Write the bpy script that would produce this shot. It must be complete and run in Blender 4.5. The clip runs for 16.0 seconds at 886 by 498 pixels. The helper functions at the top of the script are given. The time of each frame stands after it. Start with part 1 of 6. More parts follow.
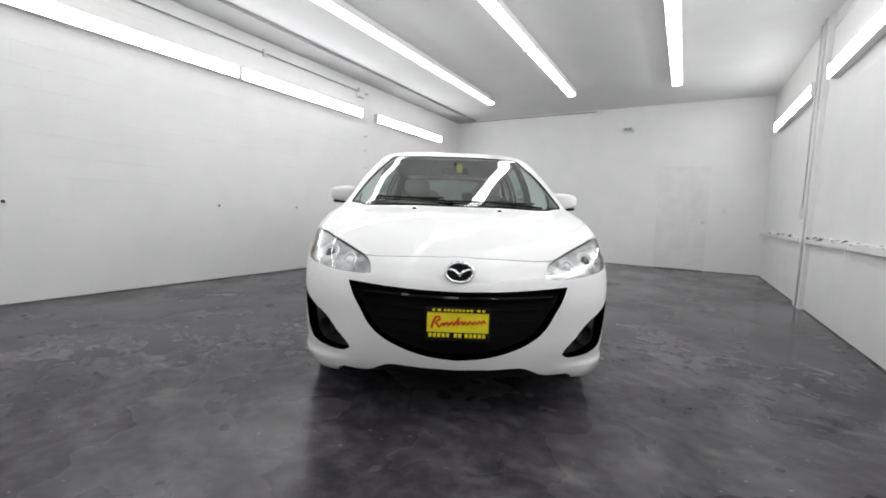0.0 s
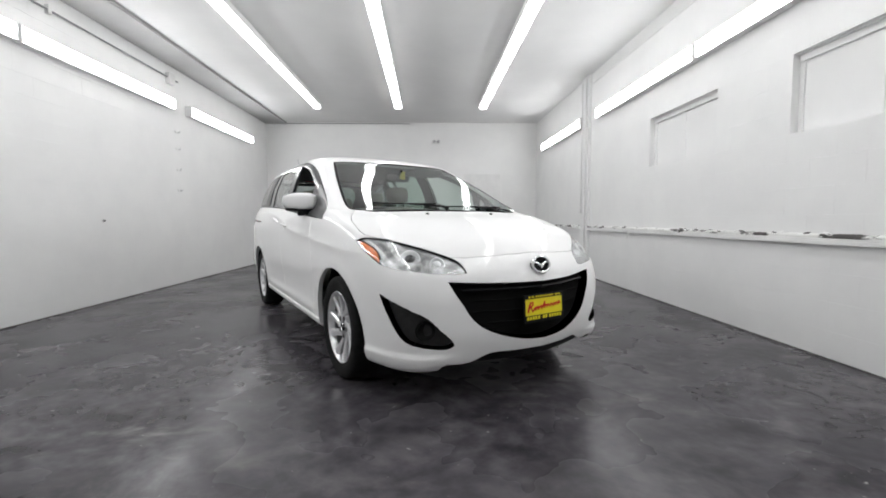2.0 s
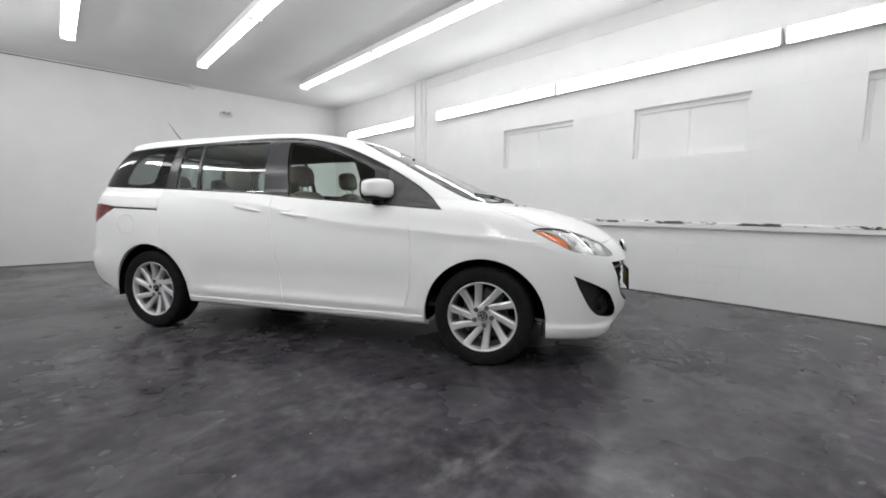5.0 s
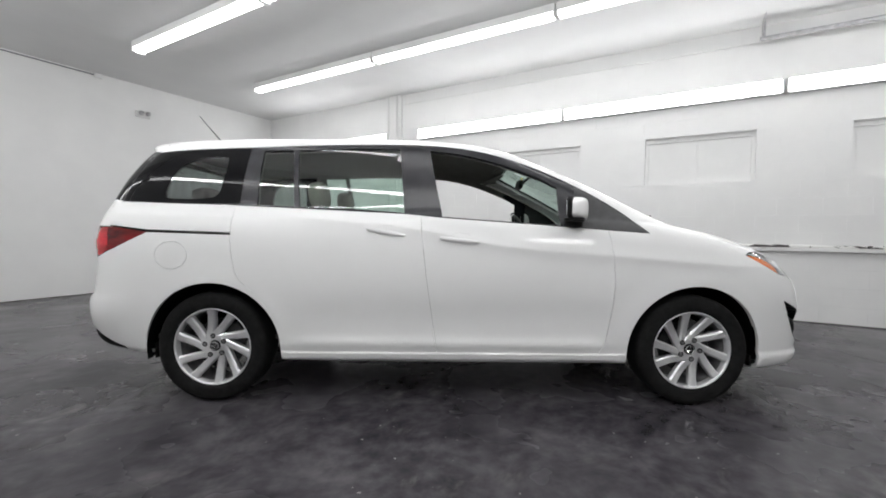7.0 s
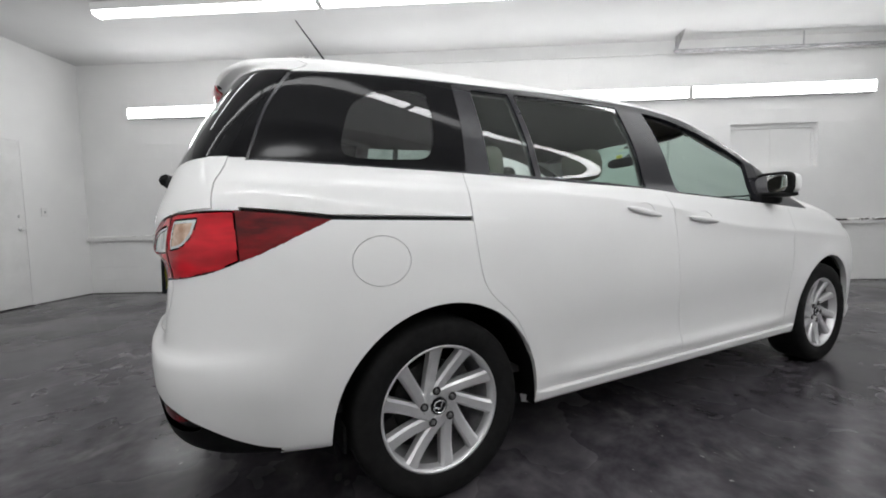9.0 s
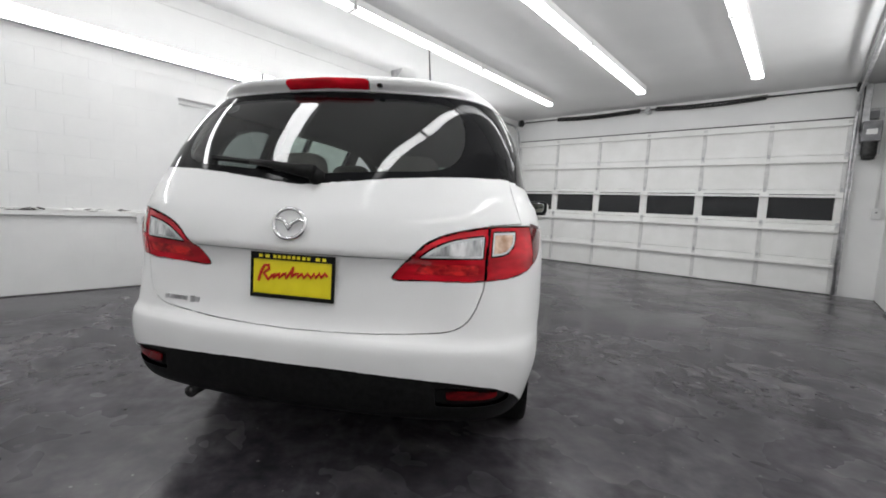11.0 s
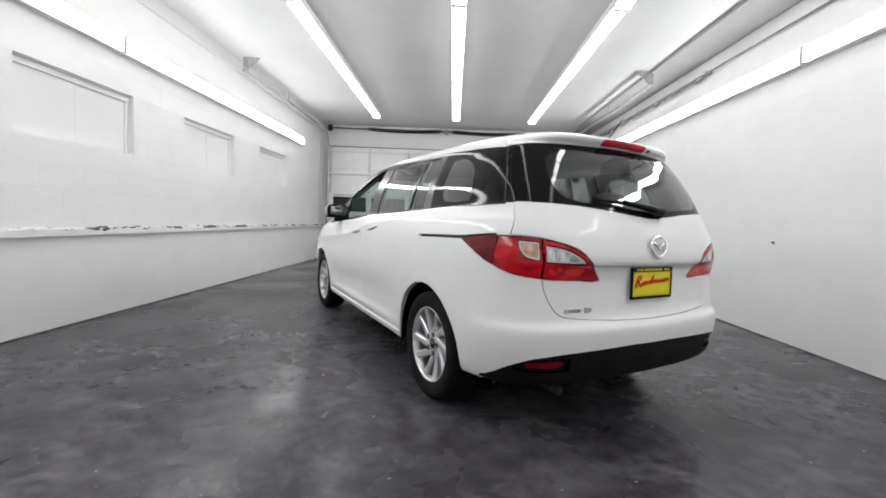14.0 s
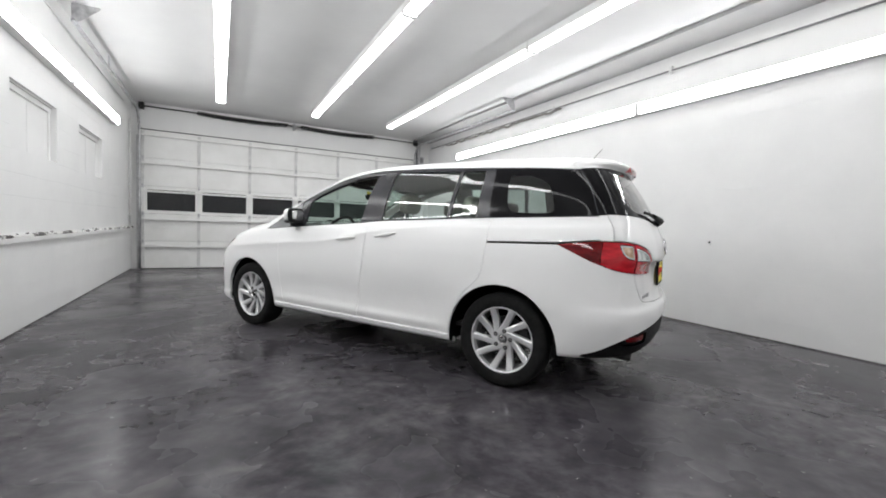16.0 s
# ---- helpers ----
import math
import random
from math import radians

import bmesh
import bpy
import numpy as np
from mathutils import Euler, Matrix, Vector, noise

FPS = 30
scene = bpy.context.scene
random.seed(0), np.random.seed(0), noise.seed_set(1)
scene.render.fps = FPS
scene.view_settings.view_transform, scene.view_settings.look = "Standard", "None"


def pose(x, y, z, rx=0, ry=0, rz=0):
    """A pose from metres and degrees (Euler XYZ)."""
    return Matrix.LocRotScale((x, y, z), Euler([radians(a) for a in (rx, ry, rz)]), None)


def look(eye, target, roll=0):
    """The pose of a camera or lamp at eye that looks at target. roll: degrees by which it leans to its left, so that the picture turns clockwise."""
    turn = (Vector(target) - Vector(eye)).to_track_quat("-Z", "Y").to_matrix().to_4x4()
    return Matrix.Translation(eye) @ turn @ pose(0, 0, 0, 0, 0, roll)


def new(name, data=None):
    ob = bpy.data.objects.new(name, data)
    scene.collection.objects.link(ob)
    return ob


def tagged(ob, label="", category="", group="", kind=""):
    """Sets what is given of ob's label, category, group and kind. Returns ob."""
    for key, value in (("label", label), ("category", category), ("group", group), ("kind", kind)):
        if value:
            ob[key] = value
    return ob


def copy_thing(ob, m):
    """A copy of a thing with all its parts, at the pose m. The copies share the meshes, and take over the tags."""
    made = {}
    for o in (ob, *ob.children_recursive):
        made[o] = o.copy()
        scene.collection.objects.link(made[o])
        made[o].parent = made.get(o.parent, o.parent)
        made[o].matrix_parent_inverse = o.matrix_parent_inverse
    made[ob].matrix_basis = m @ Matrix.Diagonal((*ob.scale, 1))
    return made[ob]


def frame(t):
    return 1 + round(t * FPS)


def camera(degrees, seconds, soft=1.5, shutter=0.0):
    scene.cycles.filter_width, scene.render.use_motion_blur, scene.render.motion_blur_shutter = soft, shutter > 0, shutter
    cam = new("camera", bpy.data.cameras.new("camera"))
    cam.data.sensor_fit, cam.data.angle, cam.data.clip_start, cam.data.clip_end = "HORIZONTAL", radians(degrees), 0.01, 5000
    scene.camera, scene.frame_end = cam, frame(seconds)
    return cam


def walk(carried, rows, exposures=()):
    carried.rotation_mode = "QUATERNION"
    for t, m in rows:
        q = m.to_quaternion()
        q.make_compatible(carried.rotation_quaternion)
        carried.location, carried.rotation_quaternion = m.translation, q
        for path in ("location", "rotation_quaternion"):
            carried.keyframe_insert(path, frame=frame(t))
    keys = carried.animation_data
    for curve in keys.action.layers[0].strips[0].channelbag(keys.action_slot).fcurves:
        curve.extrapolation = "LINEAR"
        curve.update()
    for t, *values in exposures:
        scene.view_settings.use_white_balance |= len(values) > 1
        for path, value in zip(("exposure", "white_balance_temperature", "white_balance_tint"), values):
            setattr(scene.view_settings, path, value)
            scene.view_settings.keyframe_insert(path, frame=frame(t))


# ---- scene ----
cam = camera(93.2, 16.0, soft=1.8)
PATH = [
    (0, (1.98, -3.604, 0.997), (0.989, -1.876, 0.823), 2.1),
    (0.5, (1.647, -3.794, 0.965), (0.884, -1.956, 0.766), 1.7),
    (1, (1.308, -4.031, 0.997), (0.774, -2.106, 0.906), 1.8),
    (1.5, (0.918, -4.186, 0.99), (0.671, -2.201, 0.942), 0.0),
    (2, (0.511, -4.195, 0.974), (0.589, -2.201, 0.837), -0.3),
    (2.5, (0.047, -4.213, 0.973), (0.457, -2.257, 0.902), -0.3),
    (3, (-0.434, -4.137, 0.958), (0.176, -2.236, 0.839), -0.1),
    (3.5, (-0.894, -4.019, 0.981), (-0.069, -2.201, 0.844), -1.3),
    (4, (-1.327, -3.84, 1.002), (-0.364, -2.09, 0.907), -1.7),
    (4.2, (-1.442, -3.759, 0.985), (-0.392, -2.063, 0.84), -1.0),
    (6.3, (-2.711, -2.282, 1.017), (-1.106, -1.096, 0.892), -2.0),
    (6.5, (-2.76, -2.088, 1.014), (-1.139, -0.922, 0.911), -2.8),
    (7, (-2.806, -1.56, 0.986), (-1.077, -0.558, 0.904), 0.4),
    (7.5, (-2.807, -0.969, 0.985), (-0.978, -0.16, 0.951), -0.6),
    (8, (-2.774, -0.331, 0.986), (-0.9, 0.363, 0.925), 2.9),
    (8.5, (-2.788, 0.264, 0.99), (-0.822, 0.623, 0.918), 2.4),
    (8.7, (-2.811, 0.429, 0.954), (-0.832, 0.7, 0.857), 0.6),
    (10.8, (-2.522, 2.555, 1.046), (-1.15, 1.112, 0.859), 1.8),
    (11, (-2.444, 2.688, 1.045), (-1.148, 1.175, 0.862), 3.0),
    (11.5, (-2.169, 3.003, 1.047), (-1.14, 1.3, 0.848), 2.6),
    (12, (-1.828, 3.329, 1.051), (-1.042, 1.496, 0.908), 1.6),
    (12.5, (-1.407, 3.592, 1.034), (-0.747, 1.71, 0.884), 2.9),
    (13, (-0.985, 3.818, 1.055), (-0.494, 1.887, 0.882), 2.7),
    (13.5, (-0.551, 3.98, 1.057), (-0.251, 2.009, 0.894), 2.5),
    (14, (-0.083, 4.085, 1.056), (-0.039, 2.09, 0.924), 2.4),
    (14.5, (0.408, 4.131, 1.061), (0.209, 2.142, 0.993), 2.1),
    (15, (0.872, 4.095, 1.04), (0.45, 2.144, 0.919), 1.2),
    (15.5, (1.307, 4.012, 1.059), (0.637, 2.129, 0.988), 2.0),
    (16, (1.7, 3.852, 1.051), (0.757, 2.091, 0.95), 2.0),
]
EXPOSURES = [(0, 0.12), (3.5, 0.16), (6.3, 0.11), (7.5, 0.05), (8.5, -0.02), (10.8, 0.18), (12, 0.22), (14, 0.24), (16, 0.25)]
walk(cam, [(t, look(eye, target, roll)) for t, eye, target, roll in PATH], EXPOSURES)

# ---- light: a closed room, lit by its own fluorescent lamps ----
CEILING_LAMP, WALL_LAMP = 8.2, 17.6
world = bpy.data.worlds.new("world")
world.use_nodes = True
world.node_tree.nodes["Background"].inputs[0].default_value = (0.02, 0.02, 0.02, 1)
scene.world = world


# ---- materials ----
def material(name, colour, rough=0.5, metal=0.0, coat=0.0, emit=0.0, spec=0.5):
    m = bpy.data.materials.new(name)
    m.use_nodes = True
    b = m.node_tree.nodes["Principled BSDF"]
    b.inputs["Base Color"].default_value = (*colour, 1)
    b.inputs["Roughness"].default_value = rough
    b.inputs["Metallic"].default_value = metal
    b.inputs["Coat Weight"].default_value = coat
    b.inputs["Coat Roughness"].default_value = 0.03
    b.inputs["Specular IOR Level"].default_value = spec
    if emit:
        b.inputs["Emission Color"].default_value = (0.985, 0.99, 1.0, 1)
        b.inputs["Emission Strength"].default_value = emit
    return m


def node(m, kind, **values):
    n = m.node_tree.nodes.new(kind)
    for key, v in values.items():
        if key in n.inputs:
            n.inputs[key].default_value = v
    return n


def link(m, a, out, b, into):
    m.node_tree.links.new(a.outputs[out], b.inputs[into])


def bsdf(m):
    return m.node_tree.nodes["Principled BSDF"]


def vary(m, c1, c2, scale, detail=6.0, lo=0.35, hi=0.65, stretch=(1, 1, 1), bump=0.0, bump_scale=None, rough=None, whole=False):
    """Colour that wanders between two shades, with a fine relief, on object coordinates."""
    co = node(m, "ShaderNodeTexCoord")
    mp = node(m, "ShaderNodeMapping")
    mp.inputs["Scale"].default_value = stretch
    if whole:                                 # one pattern that runs on from piece to piece
        co = node(m, "ShaderNodeNewGeometry")
    link(m, co, "Position" if whole else "Object", mp, "Vector")
    n1 = node(m, "ShaderNodeTexNoise", Scale=scale, Detail=detail, Roughness=0.6)
    link(m, mp, "Vector", n1, "Vector")
    ramp = node(m, "ShaderNodeValToRGB")
    ramp.color_ramp.elements[0].position, ramp.color_ramp.elements[1].position = lo, hi
    ramp.color_ramp.elements[0].color, ramp.color_ramp.elements[1].color = (*c1, 1), (*c2, 1)
    link(m, n1, "Fac", ramp, "Fac")
    link(m, ramp, "Color", bsdf(m), "Base Color")
    if rough:
        mr = node(m, "ShaderNodeMapRange")
        mr.inputs["To Min"].default_value, mr.inputs["To Max"].default_value = rough
        link(m, n1, "Fac", mr, "Value")
        link(m, mr, "Result", bsdf(m), "Roughness")
    if bump:
        n2 = node(m, "ShaderNodeTexNoise", Scale=bump_scale or scale * 8, Detail=5.0)
        link(m, mp, "Vector", n2, "Vector")
        bp = node(m, "ShaderNodeBump", Strength=bump, Distance=0.01)
        link(m, n2, "Fac", bp, "Height")
        link(m, bp, "Normal", bsdf(m), "Normal")
    return m


LAMP = material("ceiling_lamp_glow", (0.9, 0.9, 0.9), 0.4, emit=CEILING_LAMP)
LAMP_W = material("wall_lamp_glow", (0.9, 0.9, 0.9), 0.4, emit=WALL_LAMP)
LAMP_HOUSING = material("lamp_housing", (0.82, 0.82, 0.81), 0.45)
WALL = vary(material("wall_paint", (0.8, 0.8, 0.79), 0.55), (0.78, 0.78, 0.775), (0.83, 0.83, 0.82), 1.6, lo=0.3, hi=0.7, bump=0.05, bump_scale=60)
CEIL = vary(material("ceiling_paint", (0.7, 0.7, 0.7), 0.8), (0.69, 0.69, 0.69), (0.75, 0.75, 0.745), 0.9, lo=0.3, hi=0.7, bump=0.05, bump_scale=70)
WHITE = vary(material("white_enamel", (0.78, 0.78, 0.77), 0.4), (0.72, 0.72, 0.71), (0.80, 0.80, 0.79), 3.0, bump=0.03)
GALV = vary(material("galvanised_steel", (0.5, 0.5, 0.51), 0.4, metal=0.8), (0.38, 0.38, 0.39), (0.6, 0.6, 0.61), 14)
# ceiling paint made darker: the shade on the soffit is put into its colour
SOFFIT = vary(material("shaded_soffit_paint", (0.37, 0.37, 0.37), 0.8), (0.33, 0.33, 0.33), (0.40, 0.40, 0.395), 1.1, lo=0.3, hi=0.7, bump=0.05, bump_scale=70)
BLACK_STEEL = vary(material("oiled_black_steel", (0.03, 0.03, 0.03), 0.5, metal=0.4), (0.015, 0.015, 0.015), (0.05, 0.05, 0.05), 30)


def floor_material():
    """Dark sealed concrete: cloudy dark and pale patches, dragged scuffs, small pale specks, a sheen that is worn in places."""
    m = material("sealed_concrete_floor", (0.05, 0.047, 0.053), 0.32, spec=0.18)
    co = node(m, "ShaderNodeTexCoord")
    bend = node(m, "ShaderNodeTexNoise", Scale=1.6, Detail=1.0)
    link(m, co, "Object", bend, "Vector")
    warp = node(m, "ShaderNodeVectorMath")
    warp.operation = "MULTIPLY_ADD"
    warp.inputs[1].default_value = (0.22, 0.22, 0.0)
    link(m, bend, "Color", warp, 0), link(m, co, "Object", warp, 2)

    def cloud(scale, detail, rough, turn=0.0, stretch=(1, 1, 1)):
        mp = node(m, "ShaderNodeMapping")
        mp.inputs["Rotation"].default_value, mp.inputs["Scale"].default_value = (0, 0, turn), stretch
        link(m, warp, "Vector", mp, "Vector")
        n = node(m, "ShaderNodeTexNoise", Scale=scale, Detail=detail, Roughness=rough)
        link(m, mp, "Vector", n, "Vector")
        return n

    def ranged(n, out, lo, hi):
        mr = node(m, "ShaderNodeMapRange")
        mr.interpolation_type = "SMOOTHSTEP"
        mr.inputs["From Min"].default_value, mr.inputs["From Max"].default_value = lo, hi
        link(m, n, out, mr, "Value")
        return mr

    def times(a, a_out, b, b_out):
        t = node(m, "ShaderNodeMath")
        t.operation = "MULTIPLY"
        link(m, a, a_out, t, 0), link(m, b, b_out, t, 1)
        return t

    total = None
    for n, share in ((cloud(0.8, 2.0, 0.45), 0.22), (cloud(3.2, 4.0, 0.55, 0.6, (0.8, 1.2, 1)), 0.40), (cloud(11.0, 4.0, 0.55, 0.8), 0.38)):
        add = node(m, "ShaderNodeMath")
        add.operation = "MULTIPLY_ADD"
        add.inputs[1].default_value, add.inputs[2].default_value = share, 0.0
        link(m, n, "Fac", add, 0)
        if total:
            link(m, total, "Value", add, 2)
        total = add
    shade = ranged(total, "Value", 0.29, 0.71)
    ramp = node(m, "ShaderNodeValToRGB")
    ramp.color_ramp.elements[0].color, ramp.color_ramp.elements[1].color = (0.021, 0.0196, 0.0222, 1), (0.120, 0.112, 0.118, 1)
    for at, c in ((0.35, (0.046, 0.0427, 0.0492, 1)), (0.65, (0.074, 0.0693, 0.0775, 1))):
        ramp.color_ramp.elements.new(at).color = c
    link(m, shade, "Result", ramp, "Fac")
    # dragged pale scuffs, here and there, in two directions
    colour = ramp
    out = "Color"
    for turn, scale, gate in ((0.75, 4.2, 1.3), (-0.5, 5.5, 1.7)):
        streak = ranged(cloud(scale, 4.0, 0.55, turn, (0.75, 1.4, 1)), "Fac", 0.50, 0.80)
        here = ranged(cloud(gate, 2.0, 0.5, turn), "Fac", 0.46, 0.68)
        mix = node(m, "ShaderNodeMix")
        mix.data_type = "RGBA"
        mix.inputs[7].default_value = (0.165, 0.156, 0.157, 1)
        link(m, times(streak, "Result", here, "Result"), "Value", mix, 0)
        link(m, colour, out, mix, 6)
        colour, out = mix, 2
    speck = ranged(cloud(26.0, 1.0, 0.5), "Fac", 0.74, 0.82)
    mix = node(m, "ShaderNodeMix")
    mix.data_type = "RGBA"
    mix.inputs[7].default_value = (0.26, 0.25, 0.25, 1)
    link(m, speck, "Result", mix, 0), link(m, colour, out, mix, 6)
    link(m, mix, 2, bsdf(m), "Base Color")
    worn = node(m, "ShaderNodeMapRange")
    worn.inputs["To Min"].default_value, worn.inputs["To Max"].default_value = 0.15, 0.35
    link(m, ranged(cloud(1.1, 4.0, 0.55, 0.3), "Fac", 0.3, 0.7), "Result", worn, "Value")
    link(m, worn, "Result", bsdf(m), "Roughness")
    return m


FLOOR = floor_material()


def block_wall():
    """White paint over block courses, whose joints show faintly."""
    m = vary(material("painted_block", (0.8, 0.8, 0.79), 0.55), (0.78, 0.78, 0.775), (0.83, 0.83, 0.82), 1.3, lo=0.3, hi=0.7)
    co = node(m, "ShaderNodeTexCoord")
    sep, com = node(m, "ShaderNodeSeparateXYZ"), node(m, "ShaderNodeCombineXYZ")
    add = node(m, "ShaderNodeMath")
    link(m, co, "Object", sep, "Vector")
    link(m, sep, "X", add, 0), link(m, sep, "Y", add, 1)
    link(m, add, "Value", com, "X"), link(m, sep, "Z", com, "Y")
    br = node(m, "ShaderNodeTexBrick", Scale=1.0)
    for key, v in (("Mortar Size", 0.006), ("Mortar Smooth", 0.8), ("Brick Width", 0.4), ("Row Height", 0.2)):
        br.inputs[key].default_value = v
    br.inputs["Color1"].default_value = br.inputs["Color2"].default_value = (1, 1, 1, 1)
    br.inputs["Mortar"].default_value = (0, 0, 0, 1)
    link(m, com, "Vector", br, "Vector")
    n1 = node(m, "ShaderNodeTexNoise", Scale=45.0, Detail=4.0)
    n2 = node(m, "ShaderNodeTexNoise", Scale=0.8, Detail=2.0)
    link(m, co, "Object", n1, "Vector"), link(m, co, "Object", n2, "Vector")
    mul = node(m, "ShaderNodeMath")
    mul.operation = "MULTIPLY_ADD"
    link(m, br, "Color", mul, 0), link(m, n2, "Fac", mul, 1), link(m, n1, "Fac", mul, 2)
    bp = node(m, "ShaderNodeBump", Strength=0.08, Distance=0.006)
    link(m, mul, "Value", bp, "Height")
    link(m, bp, "Normal", bsdf(m), "Normal")
    return m


BLOCK_WALL = block_wall()


# ---- mesh helpers ----
def mesh_of(bm, name):
    me = bpy.data.meshes.new(name)
    bm.normal_update()
    bm.to_mesh(me)
    bm.free()
    return me


def part(name, bm, mat, parent=None, label="", smooth=False):
    me = mesh_of(bm, name)
    me.materials.append(mat)
    if smooth:
        me.shade_smooth()
    ob = new(name, me)
    if parent:
        ob.parent = parent
    if label:
        tagged(ob, label)
    return ob


def thing(name, label, category, at=None, group="", kind=""):
    ob = new(name)
    if at is not None:
        ob.matrix_basis = at
    return tagged(ob, label, category, group, kind)


def box(bm, x0, x1, y0, y1, z0, z1, bevel=0.0):
    r = bmesh.ops.create_cube(bm, size=1.0)
    vs = r["verts"]
    for v in vs:
        v.co = Vector(((x0 + x1) / 2 + v.co.x * (x1 - x0), (y0 + y1) / 2 + v.co.y * (y1 - y0), (z0 + z1) / 2 + v.co.z * (z1 - z0)))
    if bevel:
        es = list({e for v in vs for e in v.link_edges})
        bmesh.ops.bevel(bm, geom=es, offset=bevel, segments=2, profile=0.6, affect="EDGES")
    return bm


def boxes(*rows, bevel=0.0):
    bm = bmesh.new()
    for r in rows:
        box(bm, *r, bevel=bevel)
    return bm


def tube(path, radius, sides=10, closed=False, bm=None):
    """A round bar along a path of points; radius may be one number or one for each point."""
    bm = bm or bmesh.new()
    pts = [Vector(p) for p in path]
    rad = radius if isinstance(radius, (list, tuple)) else [radius] * len(pts)
    rings = []
    for i, p in enumerate(pts):
        d = (pts[(i + 1) % len(pts) if closed else min(i + 1, len(pts) - 1)] - pts[i - 1 if closed else max(i - 1, 0)]).normalized()
        a = d.cross(Vector((0, 0, 1)) if abs(d.z) < 0.95 else Vector((1, 0, 0))).normalized()
        b = d.cross(a)
        rings.append([bm.verts.new(p + rad[i] * (math.cos(2 * math.pi * k / sides) * a + math.sin(2 * math.pi * k / sides) * b)) for k in range(sides)])
    n = len(rings)
    for i in range(n if closed else n - 1):
        r, q = rings[i], rings[(i + 1) % n]
        for k in range(sides):
            bm.faces.new((r[k], r[(k + 1) % sides], q[(k + 1) % sides], q[k]))
    if not closed:
        bm.faces.new(rings[0]), bm.faces.new(rings[-1][::-1])
    bmesh.ops.recalc_face_normals(bm, faces=bm.faces[:])
    return bm


def lathe(profile, axis="x", sides=48, bm=None, centre=(0, 0, 0)):
    """A turned body: rows of (radius, place along the axis)."""
    bm = bm or bmesh.new()
    rings = []
    for r, a in profile:
        ring = []
        for k in range(sides):
            u, v = r * math.cos(2 * math.pi * k / sides), r * math.sin(2 * math.pi * k / sides)
            p = {"x": (a, u, v), "y": (u, a, v), "z": (u, v, a)}[axis]
            ring.append(bm.verts.new(Vector(p) + Vector(centre)))
        rings.append(ring)
    for r, q in zip(rings, rings[1:]):
        for k in range(sides):
            bm.faces.new((r[k], r[(k + 1) % sides], q[(k + 1) % sides], q[k]))
    bmesh.ops.recalc_face_normals(bm, faces=bm.faces[:])
    return bm

# ---- the room ----
XL, XR, YF, YB, ZC = -3.36, 3.27, -6.62, 6.30, 3.37
SKIN = 0.03                                   # the blocks' faces stand this far off the wall behind them
WINDOWS = [(0.94, -0.25), (-1.07, -2.24), (-3.07, -4.24)]
WZ0, WZ1 = 1.61, 2.19

floor_ob = tagged(part("floor", boxes((XL - 0.3, XR + 0.3, YF - 0.3, YB + 0.3, -0.2, 0.0)), FLOOR), "dark grey sealed concrete floor, scuffed and slightly shiny", "floor", kind="structure")
tagged(part("ceiling", boxes((XL - 0.3, XR + 0.3, YF - 0.3, YB + 0.3, ZC, ZC + 0.2)), CEIL), "smooth light grey painted ceiling", "ceiling", kind="structure")
wall_west = tagged(part("wall_west", boxes((XL - 0.25, XL - 0.02, YF - 0.25, YB + 0.25, 0, ZC)), BLOCK_WALL), "white painted block wall with few marks", "wall", kind="structure")
tagged(part("wall_north", boxes((XL, XR + 0.3, YB, YB + 0.25, 0, ZC)), WALL), "plain white painted end wall", "wall", kind="structure")
tagged(part("trim_soffit", boxes((XL, -2.86, YF, YB, 3.325, ZC), bevel=0.004), SOFFIT), "shallow boxed soffit along the ceiling, its shade put into a darker grey", "soffit", kind="structure")

JOINT = vary(material("grimy_joint", (0.06, 0.058, 0.056), 0.8), (0.03, 0.029, 0.028), (0.16, 0.155, 0.15), 5)
tagged(part("trim_west", boxes((XL, XL + 0.004, YF + 0.02, YB - 0.004, 0.0, 0.011)), JOINT), "thin grimy joint along the foot of the wall", "trim", kind="structure")
tagged(part("trim_north", boxes((XL, 1.40, YB - 0.004, YB, 0.0, 0.011), (2.40, XR, YB - 0.004, YB, 0.0, 0.011)), JOINT), "thin grimy joint along the foot of the wall", "trim", kind="structure")
tagged(part("trim_east", boxes((XR - 0.004, XR, YF + 0.02, 2.79, 0.0, 0.011), (XR - 0.004, XR, 3.13, YB - 0.004, 0.0, 0.011)), JOINT), "thin grimy joint along the foot of the wall", "trim", kind="structure")


def east_wall():
    bm = bmesh.new()
    x0, x1 = XR + SKIN, XR + 0.3
    box(bm, x0, x1, YF - 0.25, YB + 0.25, 0, WZ0)
    box(bm, x0, x1, YF - 0.25, YB + 0.25, WZ1, ZC)
    edge = YB + 0.25
    for a, b in WINDOWS:
        box(bm, x0, x1, a, edge, WZ0, WZ1)
        edge = b
    box(bm, x0, x1, YF - 0.25, edge, WZ0, WZ1)
    return bm


wall_east = tagged(part("wall_east", east_wall(), WALL), "white painted concrete block wall with boarded windows", "wall", kind="structure")


